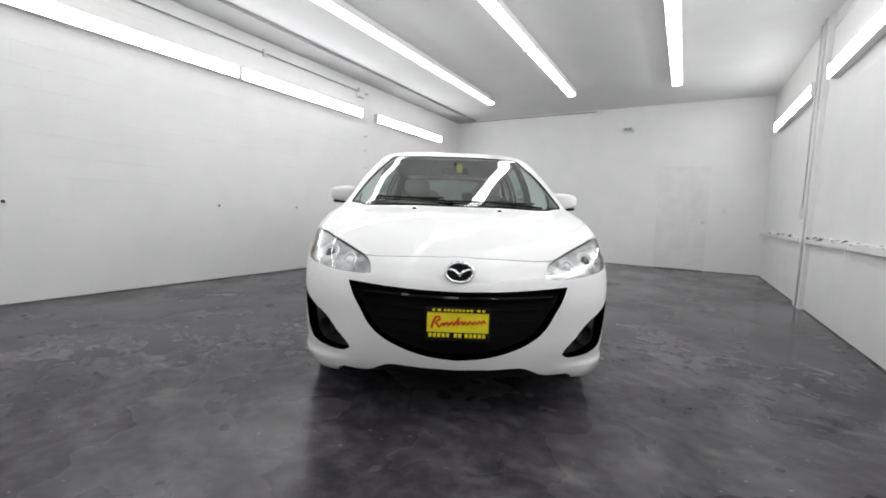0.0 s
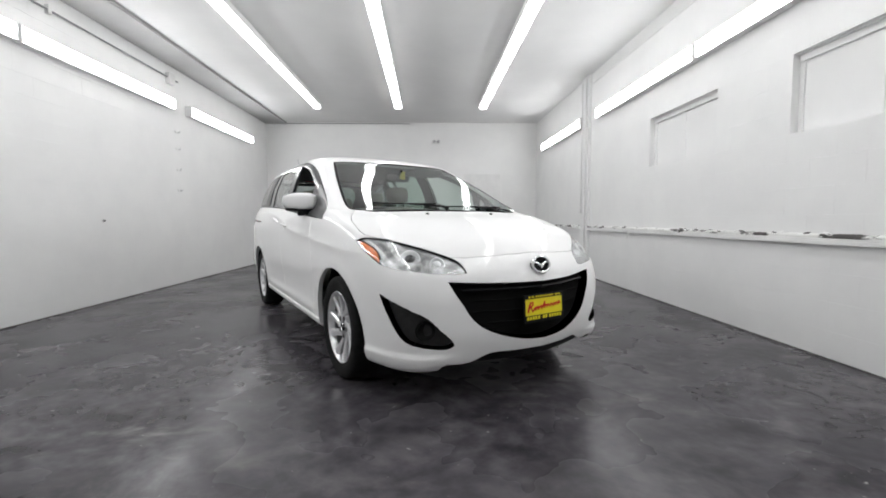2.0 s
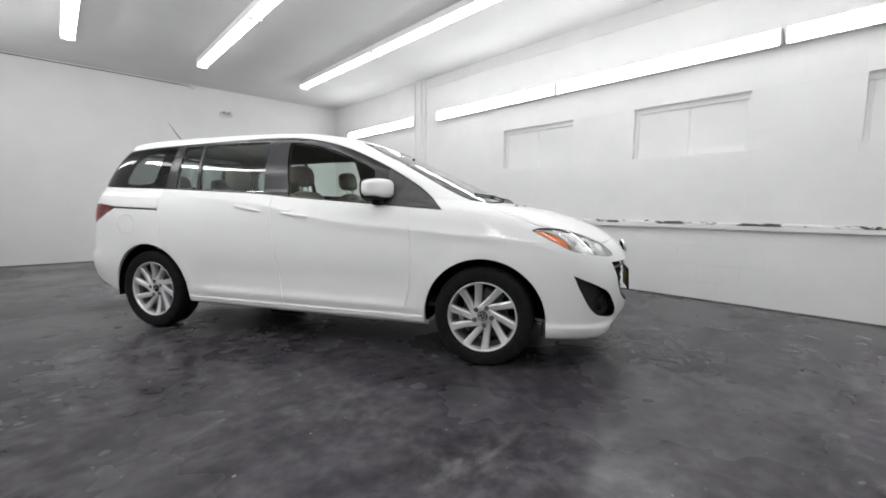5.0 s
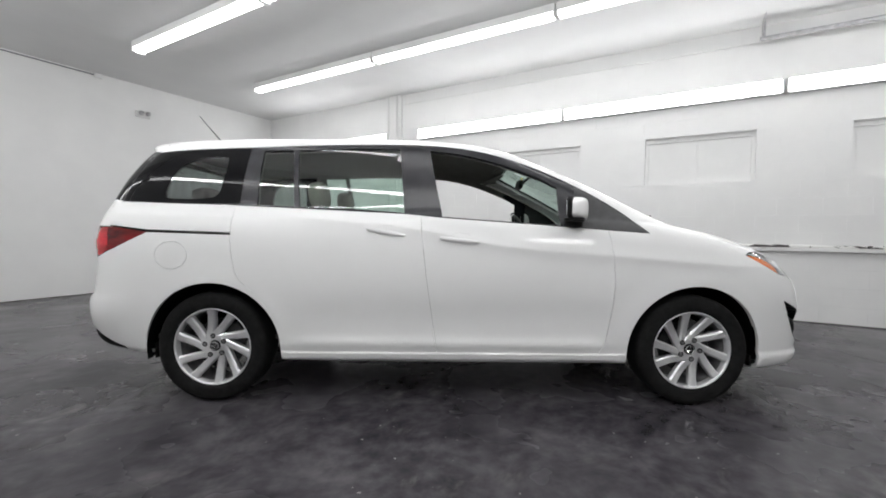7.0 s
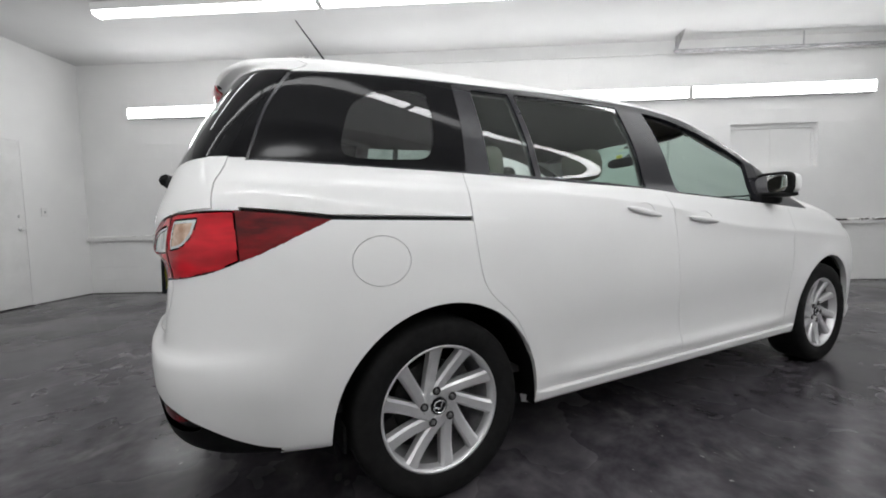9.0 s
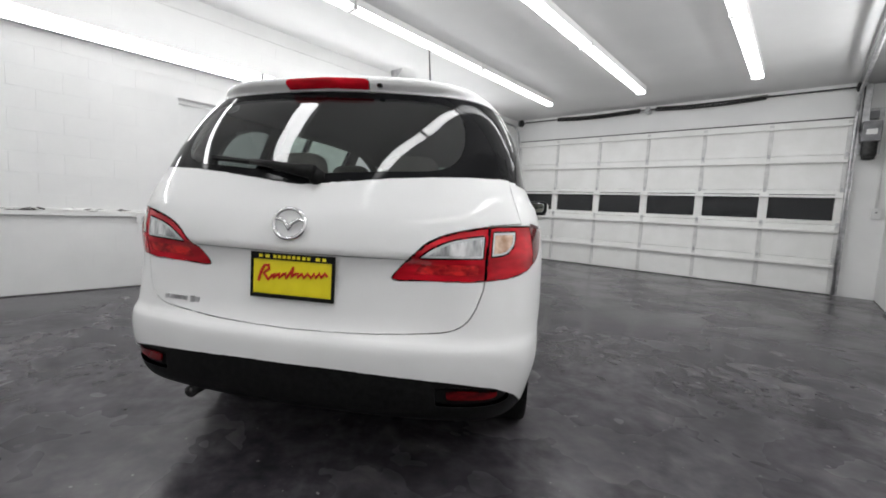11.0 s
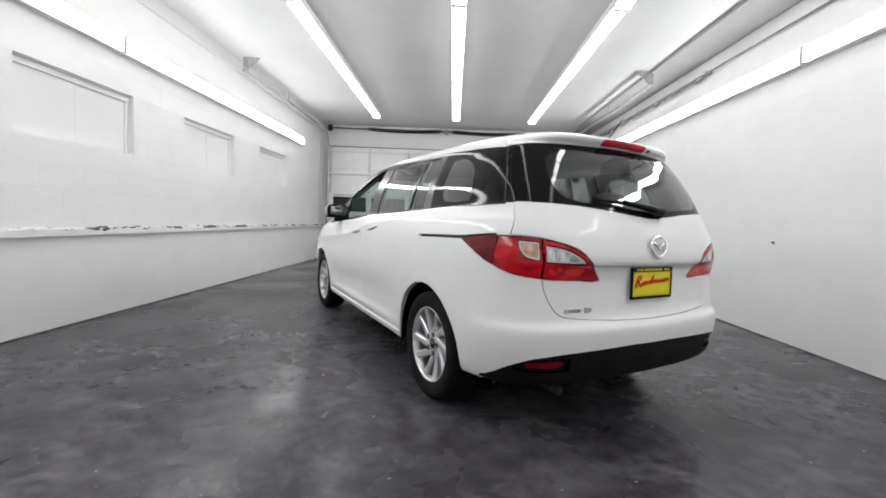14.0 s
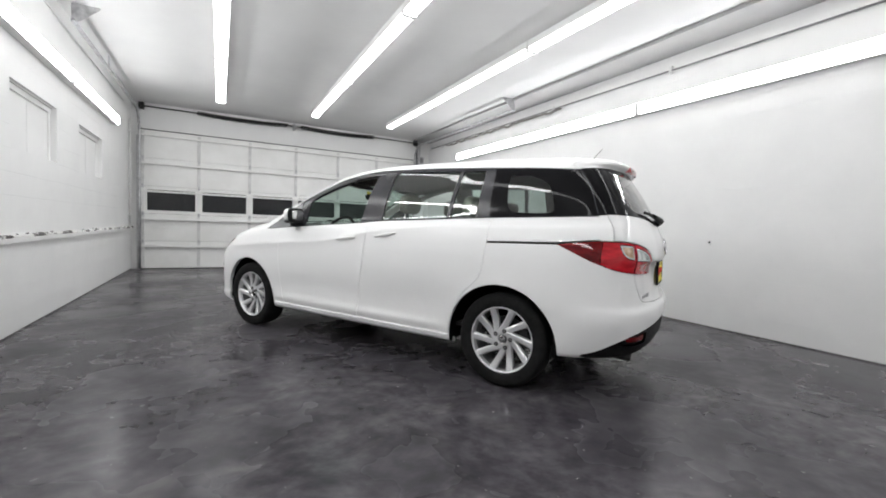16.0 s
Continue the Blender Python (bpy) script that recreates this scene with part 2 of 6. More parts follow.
def boarded_window(k, a, b):
    w = thing(f"window_{k}", "high window painted over white, in a shallow recess", "window", kind="structure")
    x = XR + 0.07
    part("pane", boxes((x, x + 0.02, (a + b) / 2 + 0.002, a - 0.039, WZ0 + 0.001, WZ1 - 0.049)), WALL, w)
    part("pane", boxes((x + 0.003, x + 0.026, b + 0.039, (a + b) / 2 - 0.002, WZ0 + 0.001, WZ1 - 0.049)), WALL, w)
    part("mullion", boxes((x - 0.003, x + 0.03, (a + b) / 2 - 0.010, (a + b) / 2 + 0.010, WZ0 + 0.001, WZ1 - 0.049), bevel=0.003), WALL, w)
    part("window_frame", boxes((x - 0.02, x + 0.05, b, a, WZ1 - 0.05, WZ1), (x - 0.012, x + 0.05, a - 0.04, a, WZ0 + 0.002, WZ1 - 0.05),
                               (x - 0.012, x + 0.05, b, b + 0.04, WZ0 + 0.002, WZ1 - 0.05), bevel=0.003), WALL, w)
    part("window_sill", boxes((XR + 0.0015, x + 0.05, b, a, WZ0 - 0.02, WZ0 + 0.002)), WALL, w)


for k, (a, b) in enumerate(WINDOWS):
    boarded_window(k + 1, a, b)


# ---- lamps ----
def lamp_fixture(name, label, group, deep, bulge, glow, half=0.074):
    """A strip lamp 2.43 m long, its glowing side towards -z, its back at z = 0."""
    f = thing(name, label, "lamp", group=group)
    part("housing", boxes((-0.079, 0.079, -1.215, 1.215, -deep, 0.0), bevel=0.004), LAMP_HOUSING, f)
    for y0, y1 in ((-1.195, -0.003), (0.003, 1.195)):
        bm = bmesh.new()
        prof = [(half * math.cos(t), -deep - 0.001 - bulge * math.sin(t)) for t in [math.pi * k / 10 for k in range(11)]]
        rows = [[bm.verts.new((x, y, z)) for x, z in prof] for y in (y0, y1)]
        for k in range(10):
            bm.faces.new((rows[0][k], rows[0][k + 1], rows[1][k + 1], rows[1][k]))
        bm.faces.new(rows[0][::-1]), bm.faces.new(rows[1])
        bmesh.ops.recalc_face_normals(bm, faces=bm.faces[:])
        part("diffuser", bm, glow, f)
    for y0, y1 in ((-1.218, -1.197), (1.197, 1.218)):
        part("end_cap", boxes((-0.08, 0.08, y0, y1, -deep - bulge, -0.002), bevel=0.006), LAMP_HOUSING, f)
    return f


first = lamp_fixture("ceiling_lamp", "white fluorescent strip lamp glowing on the ceiling", "ceiling strip lamps", 0.085, 0.045, LAMP)
row = [pose(x, 4.57 - 1.22 - 2.45 * k, ZC) for x in (-1.685, -0.045, 1.69) for k in range(4)]
first.matrix_basis = row[0]
for m in row[1:]:
    copy_thing(first, m)
wall_lamp = lamp_fixture("wall_lamp", "white fluorescent strip lamp glowing high on the wall", "wall strip lamps", 0.080, 0.026, LAMP_W, 0.072)
row = [pose(XR, y, 2.64, 0, 90, 0) for y in (4.28, 1.205, -1.245, -3.70)] + [pose(XL, y, 2.745, 0, -90, 0) for y in (4.06, 1.21, -1.24, -3.69)]
wall_lamp.matrix_basis = row[0]
for m in row[1:]:
    copy_thing(wall_lamp, m)


# ---- the overhead door in the south wall ----
GX0, GX1, GZ = -2.86, 3.10, 2.83
tagged(part("wall_south", boxes((XL, GX0 - 0.02, YF - 0.25, YF + 0.02, 0, ZC), (GX1 + 0.02, XR + 0.03, YF - 0.25, YF + 0.02, 0, ZC),
                                (GX0 - 0.02, GX1 + 0.02, YF - 0.25, YF + 0.02, GZ + 0.01, ZC)), WALL), "white painted wall round the overhead door", "wall", kind="structure")


# ---- overhead door: five sections, six dark panes ----
DARK_PANE = material("dark_window_pane", (0.012, 0.013, 0.015), 0.12)
DOOR_WHITE = vary(material("door_enamel", (0.78, 0.78, 0.76), 0.4), (0.79, 0.79, 0.77), (0.86, 0.86, 0.845), 2.5, bump=0.03, bump_scale=40)
RUST_PAINT = vary(material("flaking_paint", (0.7, 0.7, 0.68), 0.6), (0.05, 0.046, 0.042), (0.76, 0.76, 0.74), 7.0, detail=8.0, lo=0.44, hi=0.48, stretch=(1, 0.42, 1.5), bump=0.6, bump_scale=30)
GREY_BOX = vary(material("grey_machine_paint", (0.22, 0.22, 0.23), 0.5), (0.17, 0.17, 0.18), (0.27, 0.27, 0.28), 9)

DOORY = YF + 0.03
STILE_GREY = vary(material("zinc_stile", (0.64, 0.64, 0.63), 0.45), (0.56, 0.56, 0.55), (0.70, 0.70, 0.69), 8)
SECTIONS = [(0.014 + 0.562 * k, 0.572 + 0.562 * k) for k in range(5)]
PANE_Z0, PANE_Z1 = 1.19, 1.635
garage_door = thing("garage_door", "closed white sectional overhead door with a row of dark windows", "garage door", kind="structure")
STILES = [GX0 + 0.03 + k * (GX1 - GX0 - 0.06) / 6 for k in range(7)]
for k, (z0, z1) in enumerate(SECTIONS):
    if k == 2:
        rows = [(GX0, GX1, DOORY, DOORY + 0.05, z0, PANE_Z0), (GX0, GX1, DOORY, DOORY + 0.05, PANE_Z1, z1)]
        rows += [(a - 0.065, a + 0.065, DOORY, DOORY + 0.05, PANE_Z0, PANE_Z1) for a in STILES]
        rows[2] = (GX0, GX0 + 0.10, DOORY, DOORY + 0.05, PANE_Z0, PANE_Z1)
        rows[-1] = (GX1 - 0.10, GX1, DOORY, DOORY + 0.05, PANE_Z0, PANE_Z1)
        sec = part("door_section", boxes(*rows), DOOR_WHITE, garage_door)
        for a, b in zip(STILES, STILES[1:]):
            part("window_pane", boxes((a + 0.055, b - 0.055, DOORY + 0.008, DOORY + 0.016, PANE_Z0 - 0.01, PANE_Z1 + 0.01)), DARK_PANE, sec, "dark window pane")
            part("window_bead", boxes((a + 0.065, b - 0.065, DOORY + 0.04, DOORY + 0.056, PANE_Z0, PANE_Z0 + 0.014), (a + 0.065, b - 0.065, DOORY + 0.04, DOORY + 0.056, PANE_Z1 - 0.010, PANE_Z1)), DOOR_WHITE, sec)
    else:
        sec = part("door_section", boxes((GX0, GX1, DOORY, DOORY + 0.045, z0, z1), bevel=0.006), DOOR_WHITE, garage_door)
    for a in STILES:
        part("stile", boxes((a - 0.03, a + 0.03, DOORY + 0.046, DOORY + 0.062, z0 + 0.03, z1 - 0.03), bevel=0.004), STILE_GREY if k != 2 else DOOR_WHITE, sec)
        if k < 4:
            part("hinge", boxes((a - 0.022, a + 0.022, DOORY + 0.063, DOORY + 0.071, z1 - 0.035, z1 + 0.035), (a - 0.008, a + 0.008, DOORY + 0.071, DOORY + 0.088, z1 - 0.012, z1 + 0.012), bevel=0.002), GALV, sec)
    zs = z1 - 0.128 if k == 2 else z1 - 0.125
    part("strut", boxes((GX0 + 0.01, GX1 - 0.01, DOORY + 0.064, DOORY + 0.118, zs + 0.034, zs + 0.040), (GX0 + 0.01, GX1 - 0.01, DOORY + 0.112, DOORY + 0.118, zs + 0.006, zs + 0.034),
                        (GX0 + 0.01, GX1 - 0.01, DOORY + 0.064, DOORY + 0.118, zs, zs + 0.006), bevel=0.002), DOOR_WHITE, sec)
# black strip that stands in for the dark gap above the top section
part("top_gap_strip", boxes((GX0, GX1, DOORY + 0.005, DOORY + 0.048, 2.821, 2.838)), BLACK_STEEL, garage_door)
part("bottom_seal", boxes((GX0, GX1, DOORY + 0.005, DOORY + 0.04, 0.0, 0.014)), material("black_seal", (0.02, 0.02, 0.02), 0.8), garage_door)

for sx, x in ((1, GX1 + 0.02), (-1, GX0 - 0.02)):
    tr = thing("door_track", "galvanised steel track of the overhead door, hung from the ceiling", "track", group="door tracks")
    y0, zc = DOORY + 0.10, 3.17
    path = [(x, y0, 0.02), (x, y0, 1.5), (x, y0, zc - 0.36)] + [(x, y0 + 0.36 - 0.36 * math.cos(t), zc - 0.36 + 0.36 * math.sin(t)) for t in np.linspace(0.15, math.pi / 2, 8).tolist()] + [(x, -4.2, zc), (x, -2.22, zc)]
    part("rail", tube(path, 0.024, 8), GALV, tr, smooth=True)
    part("angle", boxes((x - 0.004, x + 0.05 * sx, y0 - 0.03, y0 - 0.022, 0.0, 2.7), bevel=0.001) if sx > 0 else boxes((x - 0.05, x + 0.004, y0 - 0.03, y0 - 0.022, 0.0, 2.7), bevel=0.001), GALV, tr)
    bm = bmesh.new()
    face = [(x + 0.02 * sx, ZC - 0.006), (x - 0.24 * sx, ZC - 0.006), (x - 0.225 * sx, ZC - 0.03), (x - 0.02 * sx, zc - 0.02), (x + 0.02 * sx, zc - 0.02)]
    ends = [[bm.verts.new((px, y, pz)) for px, pz in face] for y in (-2.243, -2.238)]
    bm.faces.new(ends[0]), bm.faces.new(ends[1][::-1])
    for j in range(5):
        bm.faces.new((ends[0][j], ends[0][(j + 1) % 5], ends[1][(j + 1) % 5], ends[1][j]))
    bmesh.ops.recalc_face_normals(bm, faces=bm.faces[:])
    part("gusset", bm, GALV, tr, "sheet steel gusset hung from the ceiling")
    part("gusset_flange", boxes((x - 0.004, x + 0.004, -2.27, -2.235, zc - 0.03, ZC - 0.012), bevel=0.001), GALV, tr)
    part("hanger", tube([(x, -3.9, zc), (x, -3.9, ZC - 0.002)], 0.010, 6), GALV, tr)
    for z in (0.5, 1.3, 2.1):
        part("track_bracket", boxes((x - 0.03, x + 0.03, YF + 0.02, y0 - 0.022, z, z + 0.04), bevel=0.002), GALV, tr)

shaft = thing("torsion_spring_shaft", "steel shaft with two black torsion springs above the overhead door", "spring shaft")
part("shaft", tube([(GX0 - 0.10, DOORY + 0.12, 3.27), (GX1 + 0.06, DOORY + 0.12, 3.27)], 0.013, 10), BLACK_STEEL, shaft, smooth=True)


def spring(x0, x1, r=0.040, turns=70):
    bm = bmesh.new()
    n = turns * 8
    sag = [0.030 * math.sin(math.pi * k / n) for k in range(n + 1)]
    return tube([(x0 + (x1 - x0) * k / n, DOORY + 0.12 + r * math.cos(2 * math.pi * k / 8), 3.27 - sag[k] + r * math.sin(2 * math.pi * k / 8)) for k in range(n + 1)], 0.009, 4, False, bm)


part("spring", spring(-1.73, 0.03), BLACK_STEEL, shaft, smooth=True)
part("spring", spring(0.33, 2.12), BLACK_STEEL, shaft, smooth=True)
for x in (GX0 - 0.02, GX1 - 0.02):
    part("cable_drum", lathe([(0.0, -0.045), (0.05, -0.045), (0.080, -0.035), (0.070, 0.0), (0.076, 0.03), (0.05, 0.045), (0.0, 0.045)], sides=20, centre=(x, DOORY + 0.12, 3.27)), BLACK_STEEL, shaft)
for x in (GX0 - 0.07, 0.18, GX1 + 0.03):
    part("bearing_plate", boxes((x - 0.025, x + 0.025, YF + 0.02, DOORY + 0.15, 3.20, 3.33), bevel=0.004), GALV, shaft)
part("spring_anchor", lathe([(0.0, -0.05), (0.03, -0.05), (0.036, 0.0), (0.03, 0.05), (0.0, 0.05)], sides=16, centre=(0.18, DOORY + 0.12, 3.27)), GALV, shaft)

opener = thing("door_opener", "grey side-mounted electric door opener on the wall", "door opener")
part("motor_box", boxes((-3.17, -2.95, YF + 0.05, YF + 0.29, 2.42, 2.72), bevel=0.02), GREY_BOX, opener)
part("motor", lathe([(0.0, 2.20), (0.075, 2.20), (0.09, 2.23), (0.09, 2.42), (0.0, 2.42)], axis="z", sides=24, centre=(-3.06, YF + 0.17, 0)), BLACK_STEEL, opener, smooth=False)
part("chain_guard", boxes((-3.02, -2.93, YF + 0.10, YF + 0.19, 2.72, 3.30), bevel=0.01), GALV, opener)
part("label_plate", boxes((-3.12, -3.00, YF + 0.29, YF + 0.294, 2.52, 2.60)), WHITE, opener)
part("end_bell", lathe([(0.0, 0.0), (0.05, 0.0), (0.075, 0.012), (0.078, 0.05), (0.0, 0.05)], axis="z", sides=24, centre=(-3.06, YF + 0.17, 2.15)), BLACK_STEEL, opener, smooth=True)
part("chain_sprocket", lathe([(0.0, 0.0), (0.035, 0.0), (0.05, 0.006), (0.05, 0.014), (0.035, 0.02), (0.0, 0.02)], sides=20, centre=(-2.94, YF + 0.20, 2.62)), BLACK_STEEL, opener)
part("chain", tube([(-2.93, YF + 0.16, 2.62), (-2.93, YF + 0.13, 3.26)], 0.007, 6), BLACK_STEEL, opener)
part("chain", tube([(-2.93, YF + 0.24, 2.62), (-2.93, YF + 0.19, 3.26)], 0.007, 6), BLACK_STEEL, opener)
part("junction_box", boxes((-3.13, -3.01, YF + 0.05, YF + 0.13, 2.78, 2.90), bevel=0.008), GREY_BOX, opener)
part("mounting_plate", boxes((-3.19, -2.93, YF + 0.02, YF + 0.05, 2.25, 2.95), bevel=0.004), GALV, opener)
cord = thing("opener_conduit", "white conduit with a switch box beside the overhead door", "conduit")
part("pipe", tube([(-3.24, YF + 0.045, 2.4), (-3.24, YF + 0.045, 1.42)], 0.013, 8), WHITE, cord, smooth=True)
part("switch_box", boxes((-3.30, -3.19, YF + 0.02, YF + 0.08, 1.26, 1.42), bevel=0.008), WHITE, cord)
part("push_button", lathe([(0.0, YF + 0.092), (0.014, YF + 0.092), (0.016, YF + 0.08)], axis="y", sides=14, centre=(-3.245, 0, 1.36)), GREY_BOX, cord)


# ---- doors in the walls ----
def flush_door(k, m, w, h, label, group=""):
    d = thing(f"door_{k}", label, "door", m, kind="structure")
    part("door_leaf", boxes((-w / 2, w / 2, -0.012, 0.0, 0.015, h), bevel=0.002), WHITE, d)
    part("door_frame", boxes((-w / 2 - 0.05, -w / 2 - 0.0025, -0.016, 0, 0, h + 0.05), (w / 2 + 0.0025, w / 2 + 0.05, -0.016, 0, 0, h + 0.05), (-w / 2 - 0.0025, w / 2 + 0.0025, -0.016, 0, h + 0.0025, h + 0.05), bevel=0.002), WALL, d)
    knob = part("door_knob", lathe([(0.0, -0.075), (0.02, -0.073), (0.028, -0.06), (0.024, -0.048), (0.010, -0.042), (0.010, -0.018), (0.03, -0.016), (0.03, -0.012)], axis="y", sides=20, centre=(w / 2 - 0.07, 0, 1.0)), WHITE, d, smooth=True)
    part("lock", lathe([(0.0, -0.028), (0.018, -0.028), (0.022, -0.014), (0.022, -0.012)], axis="y", sides=16, centre=(w / 2 - 0.07, 0, 1.16)), WHITE, d)
    part("threshold", boxes((-w / 2, w / 2, -0.05, -0.0, 0.0, 0.014), bevel=0.003), BLACK_STEEL, d)
    return d


flush_door(1, pose(1.90, YB, 0), 0.91, 2.11, "plain white flush door, shut, with a round knob")
flush_door(2, pose(XL, -4.68, 0, 0, 0, 90), 0.80, 2.12, "white flush side door, shut, painted like the wall")

# ---- along the east wall ----
tagged(part("pilaster_east", boxes((XR - 0.05, XR + 0.06, 2.80, 3.12, 0, ZC), bevel=0.006), WALL), "white painted pier on the block wall", "pilaster", kind="structure")
ledge = thing("wall_rail", "white steel ledge with flaking paint along the block wall", "wall rail")
for y0, y1 in ((-6.55, -2.0), (-2.0, 2.80), (3.12, 6.28)):
    part("ledge_bar", boxes((XR - 0.055, XR, y0, y1, 0.795, 0.822), (XR - 0.055, XR - 0.048, y0, y1, 0.822, 0.838), bevel=0.002), WHITE, ledge)
    n = int((y1 - y0) / 0.035)
    rr = [0.019 + 0.012 * (noise.noise(Vector((0.3, (y0 + k * 0.035) * 7.0, 0.0))) ** 2) * 3 + 0.003 * noise.noise(Vector((5, k * 0.9, 1))) for k in range(n + 1)]
    pts = [(XR - 0.027 + 0.004 * noise.noise(Vector((2, k * 0.3, 0))), y0 + (y1 - y0) * k / n, 0.846 + 0.006 * noise.noise(Vector((0, k * 0.21, 4)))) for k in range(n + 1)]
    part("flaking_pipe", tube(pts, rr, 10), RUST_PAINT, ledge, "pipe with flaking white paint", smooth=True)
flakes, crusts = bmesh.new(), bmesh.new()
for k in range(230):                          # curled paint and crusts on the ledge, in clusters
    y = random.uniform(-6.4, 6.2)
    if 2.74 < y < 3.18 or noise.noise(Vector((3.7, y * 1.3, 0.2))) < -0.05:
        continue
    size = random.uniform(0.006, 0.020)
    bm = flakes if random.random() < 0.62 else crusts
    r = bmesh.ops.create_icosphere(bm, subdivisions=1, radius=1.0)
    m = pose(XR - random.uniform(0.012, 0.05), y, 0.858 + random.uniform(-0.006, 0.010), random.uniform(-25, 25), random.uniform(-30, 30), random.uniform(-20, 20))
    for v in r["verts"]:
        p = v.co * random.uniform(0.75, 1.2)
        v.co = m @ Vector((p.x * size * 0.8, p.y * size * 2.4, p.z * size * 0.55))
tagged(part("paint_flakes", flakes, WHITE, ledge), kind="stuff")
tagged(part("rust_crusts", crusts, BLACK_STEEL, ledge), kind="stuff")
part("paint_drip", boxes((XR - 0.058, XR - 0.052, 1.33, 1.37, 0.735, 0.83), (XR - 0.058, XR - 0.052, 1.35, 1.36, 0.70, 0.74), bevel=0.002), WHITE, ledge)
seam = thing("wall_conduit", "thin white painted cable run high on the wall", "cable")
part("cable", tube([(XR - 0.008, 2.78, 3.20), (XR - 0.008, -1.0, 3.19), (XR - 0.008, -5.9, 3.18)], 0.008, 6), WHITE, seam)
cond = thing("wall_conduit", "white conduit running down the pier", "conduit")
part("pipe", tube([(XR - 0.062, 2.88, 3.36), (XR - 0.062, 2.88, 0.02)], 0.012, 8), WHITE, cond, smooth=True)
part("pipe", tube([(XR - 0.062, 3.06, 3.36), (XR - 0.062, 3.06, 1.2)], 0.009, 8), WHITE, cond, smooth=True)
part("outlet_box", boxes((XR - 0.09, XR - 0.045, 3.02, 3.10, 1.08, 1.2), bevel=0.006), WHITE, cond)

corner = thing("corner_conduit", "white painted conduit down the corner of the block wall", "conduit")
part("pipe", tube([(XR - 0.025, -6.30, 2.95), (XR - 0.025, -6.30, 0.90)], 0.018, 10), WHITE, corner, smooth=True)
for z in (2.7, 1.9, 1.1):
    part("pipe_strap", boxes((XR - 0.048, XR, -6.335, -6.265, z - 0.012, z + 0.012), bevel=0.003), WHITE, corner)

# ---- along the west wall ----
pipe = thing("overhead_pipe", "thin dark pipe with cables along the wall under the ceiling", "pipe")
part("pipe", tube([(XL + 0.03, 2.62, 3.13), (XL + 0.03, 0.0, 3.14), (XL + 0.03, -3.0, 3.15), (XL + 0.03, -6.4, 3.16)], 0.011, 8), GREY_BOX, pipe, smooth=True)
rr = [0.016 + 0.014 * abs(noise.noise(Vector((1, k * 0.45, 2)))) for k in range(90)]
part("wrapped_cables", tube([(XL + 0.055 + 0.02 * noise.noise(Vector((k * 0.3, 0, 0))), -1.5 - 0.045 * k, 3.10 + 0.04 * noise.noise(Vector((0, k * 0.23, 7)))) for k in range(90)], rr, 7), vary(material("dusty_cable", (0.2, 0.19, 0.18), 0.8), (0.10, 0.095, 0.09), (0.34, 0.32, 0.30), 12), pipe)
for y in (2.45, 0.4, -1.7, -3.8, -5.8):
    part("pipe_clip", boxes((XL, XL + 0.045, y - 0.02, y + 0.02, 3.10, 3.19), bevel=0.004), WHITE, pipe)
part("pipe_hanger", boxes((XL, XL + 0.07, 2.36, 2.50, 3.03, 3.20), bevel=0.01), WHITE, pipe)
for y, z, r in ((-2.30, 0.95, 0.022), (-0.27, 0.98, 0.016), (1.0, 0.99, 0.017)):
    b = thing("wall_anchor", "small dark bolt hole with a worn ring in the white wall", "anchor", group="wall anchors")
    part("bolt", lathe([(0.0, XL + 0.02), (r * 0.6, XL + 0.018), (r * 0.7, XL + 0.004), (r * 0.7, XL)], axis="x", sides=14, centre=(0, y, z)), BLACK_STEEL, b)
    part("washer", lathe([(r * 0.7, XL + 0.005), (r * 1.5, XL + 0.004), (r * 1.7, XL)], axis="x", sides=16, centre=(0, y, z)), WHITE, b)
for z in (2.36, 2.10, 1.78, 1.46):
    b = thing("wall_hook", "tiny white painted bracket on the wall", "bracket", group="small wall brackets")
    part("plate", boxes((XL, XL + 0.012, 2.54, 2.64, z - 0.02, z + 0.02), bevel=0.003), WHITE, b)
    part("prong", tube([(XL + 0.01, 2.59, z), (XL + 0.045, 2.59, z - 0.004), (XL + 0.05, 2.59, z + 0.02)], 0.005, 6), GALV, b)

# ---- north wall ----
el = thing("emergency_lamp", "small white twin-head emergency lamp on the end wall", "lamp")
part("case", boxes((0.66, 0.88, YB - 0.06, YB, 2.84, 2.94), bevel=0.015), WHITE, el)
for x in (0.72, 0.82):
    part("lamp_head", lathe([(0.0, YB - 0.11), (0.034, YB - 0.11), (0.036, YB - 0.08), (0.022, YB - 0.06)], axis="y", sides=18, centre=(x, 0, 2.90)), GALV, el, smooth=True)
trim = thing("ceiling_cable", "thin dark cable pinned along the top of the end wall", "cable")
part("cable", tube([(XL + 0.5, YB - 0.012, ZC - 0.035), (-1.0, YB - 0.012, ZC - 0.032), (0.12, YB - 0.012, ZC - 0.035)], 0.009, 6), GREY_BOX, trim)
part("junction_box", boxes((0.12, 0.22, YB - 0.05, YB, ZC - 0.075, ZC - 0.005), bevel=0.008), WHITE, trim)
board = thing("leaning_board", "square white board leaning in the corner", "board", pose(-3.098, 5.795, 0.0, -3, 0, 40))
part("sheet", boxes((-0.305, 0.305, -0.009, 0.009, 0.0, 0.56), bevel=0.002), WHITE, board)
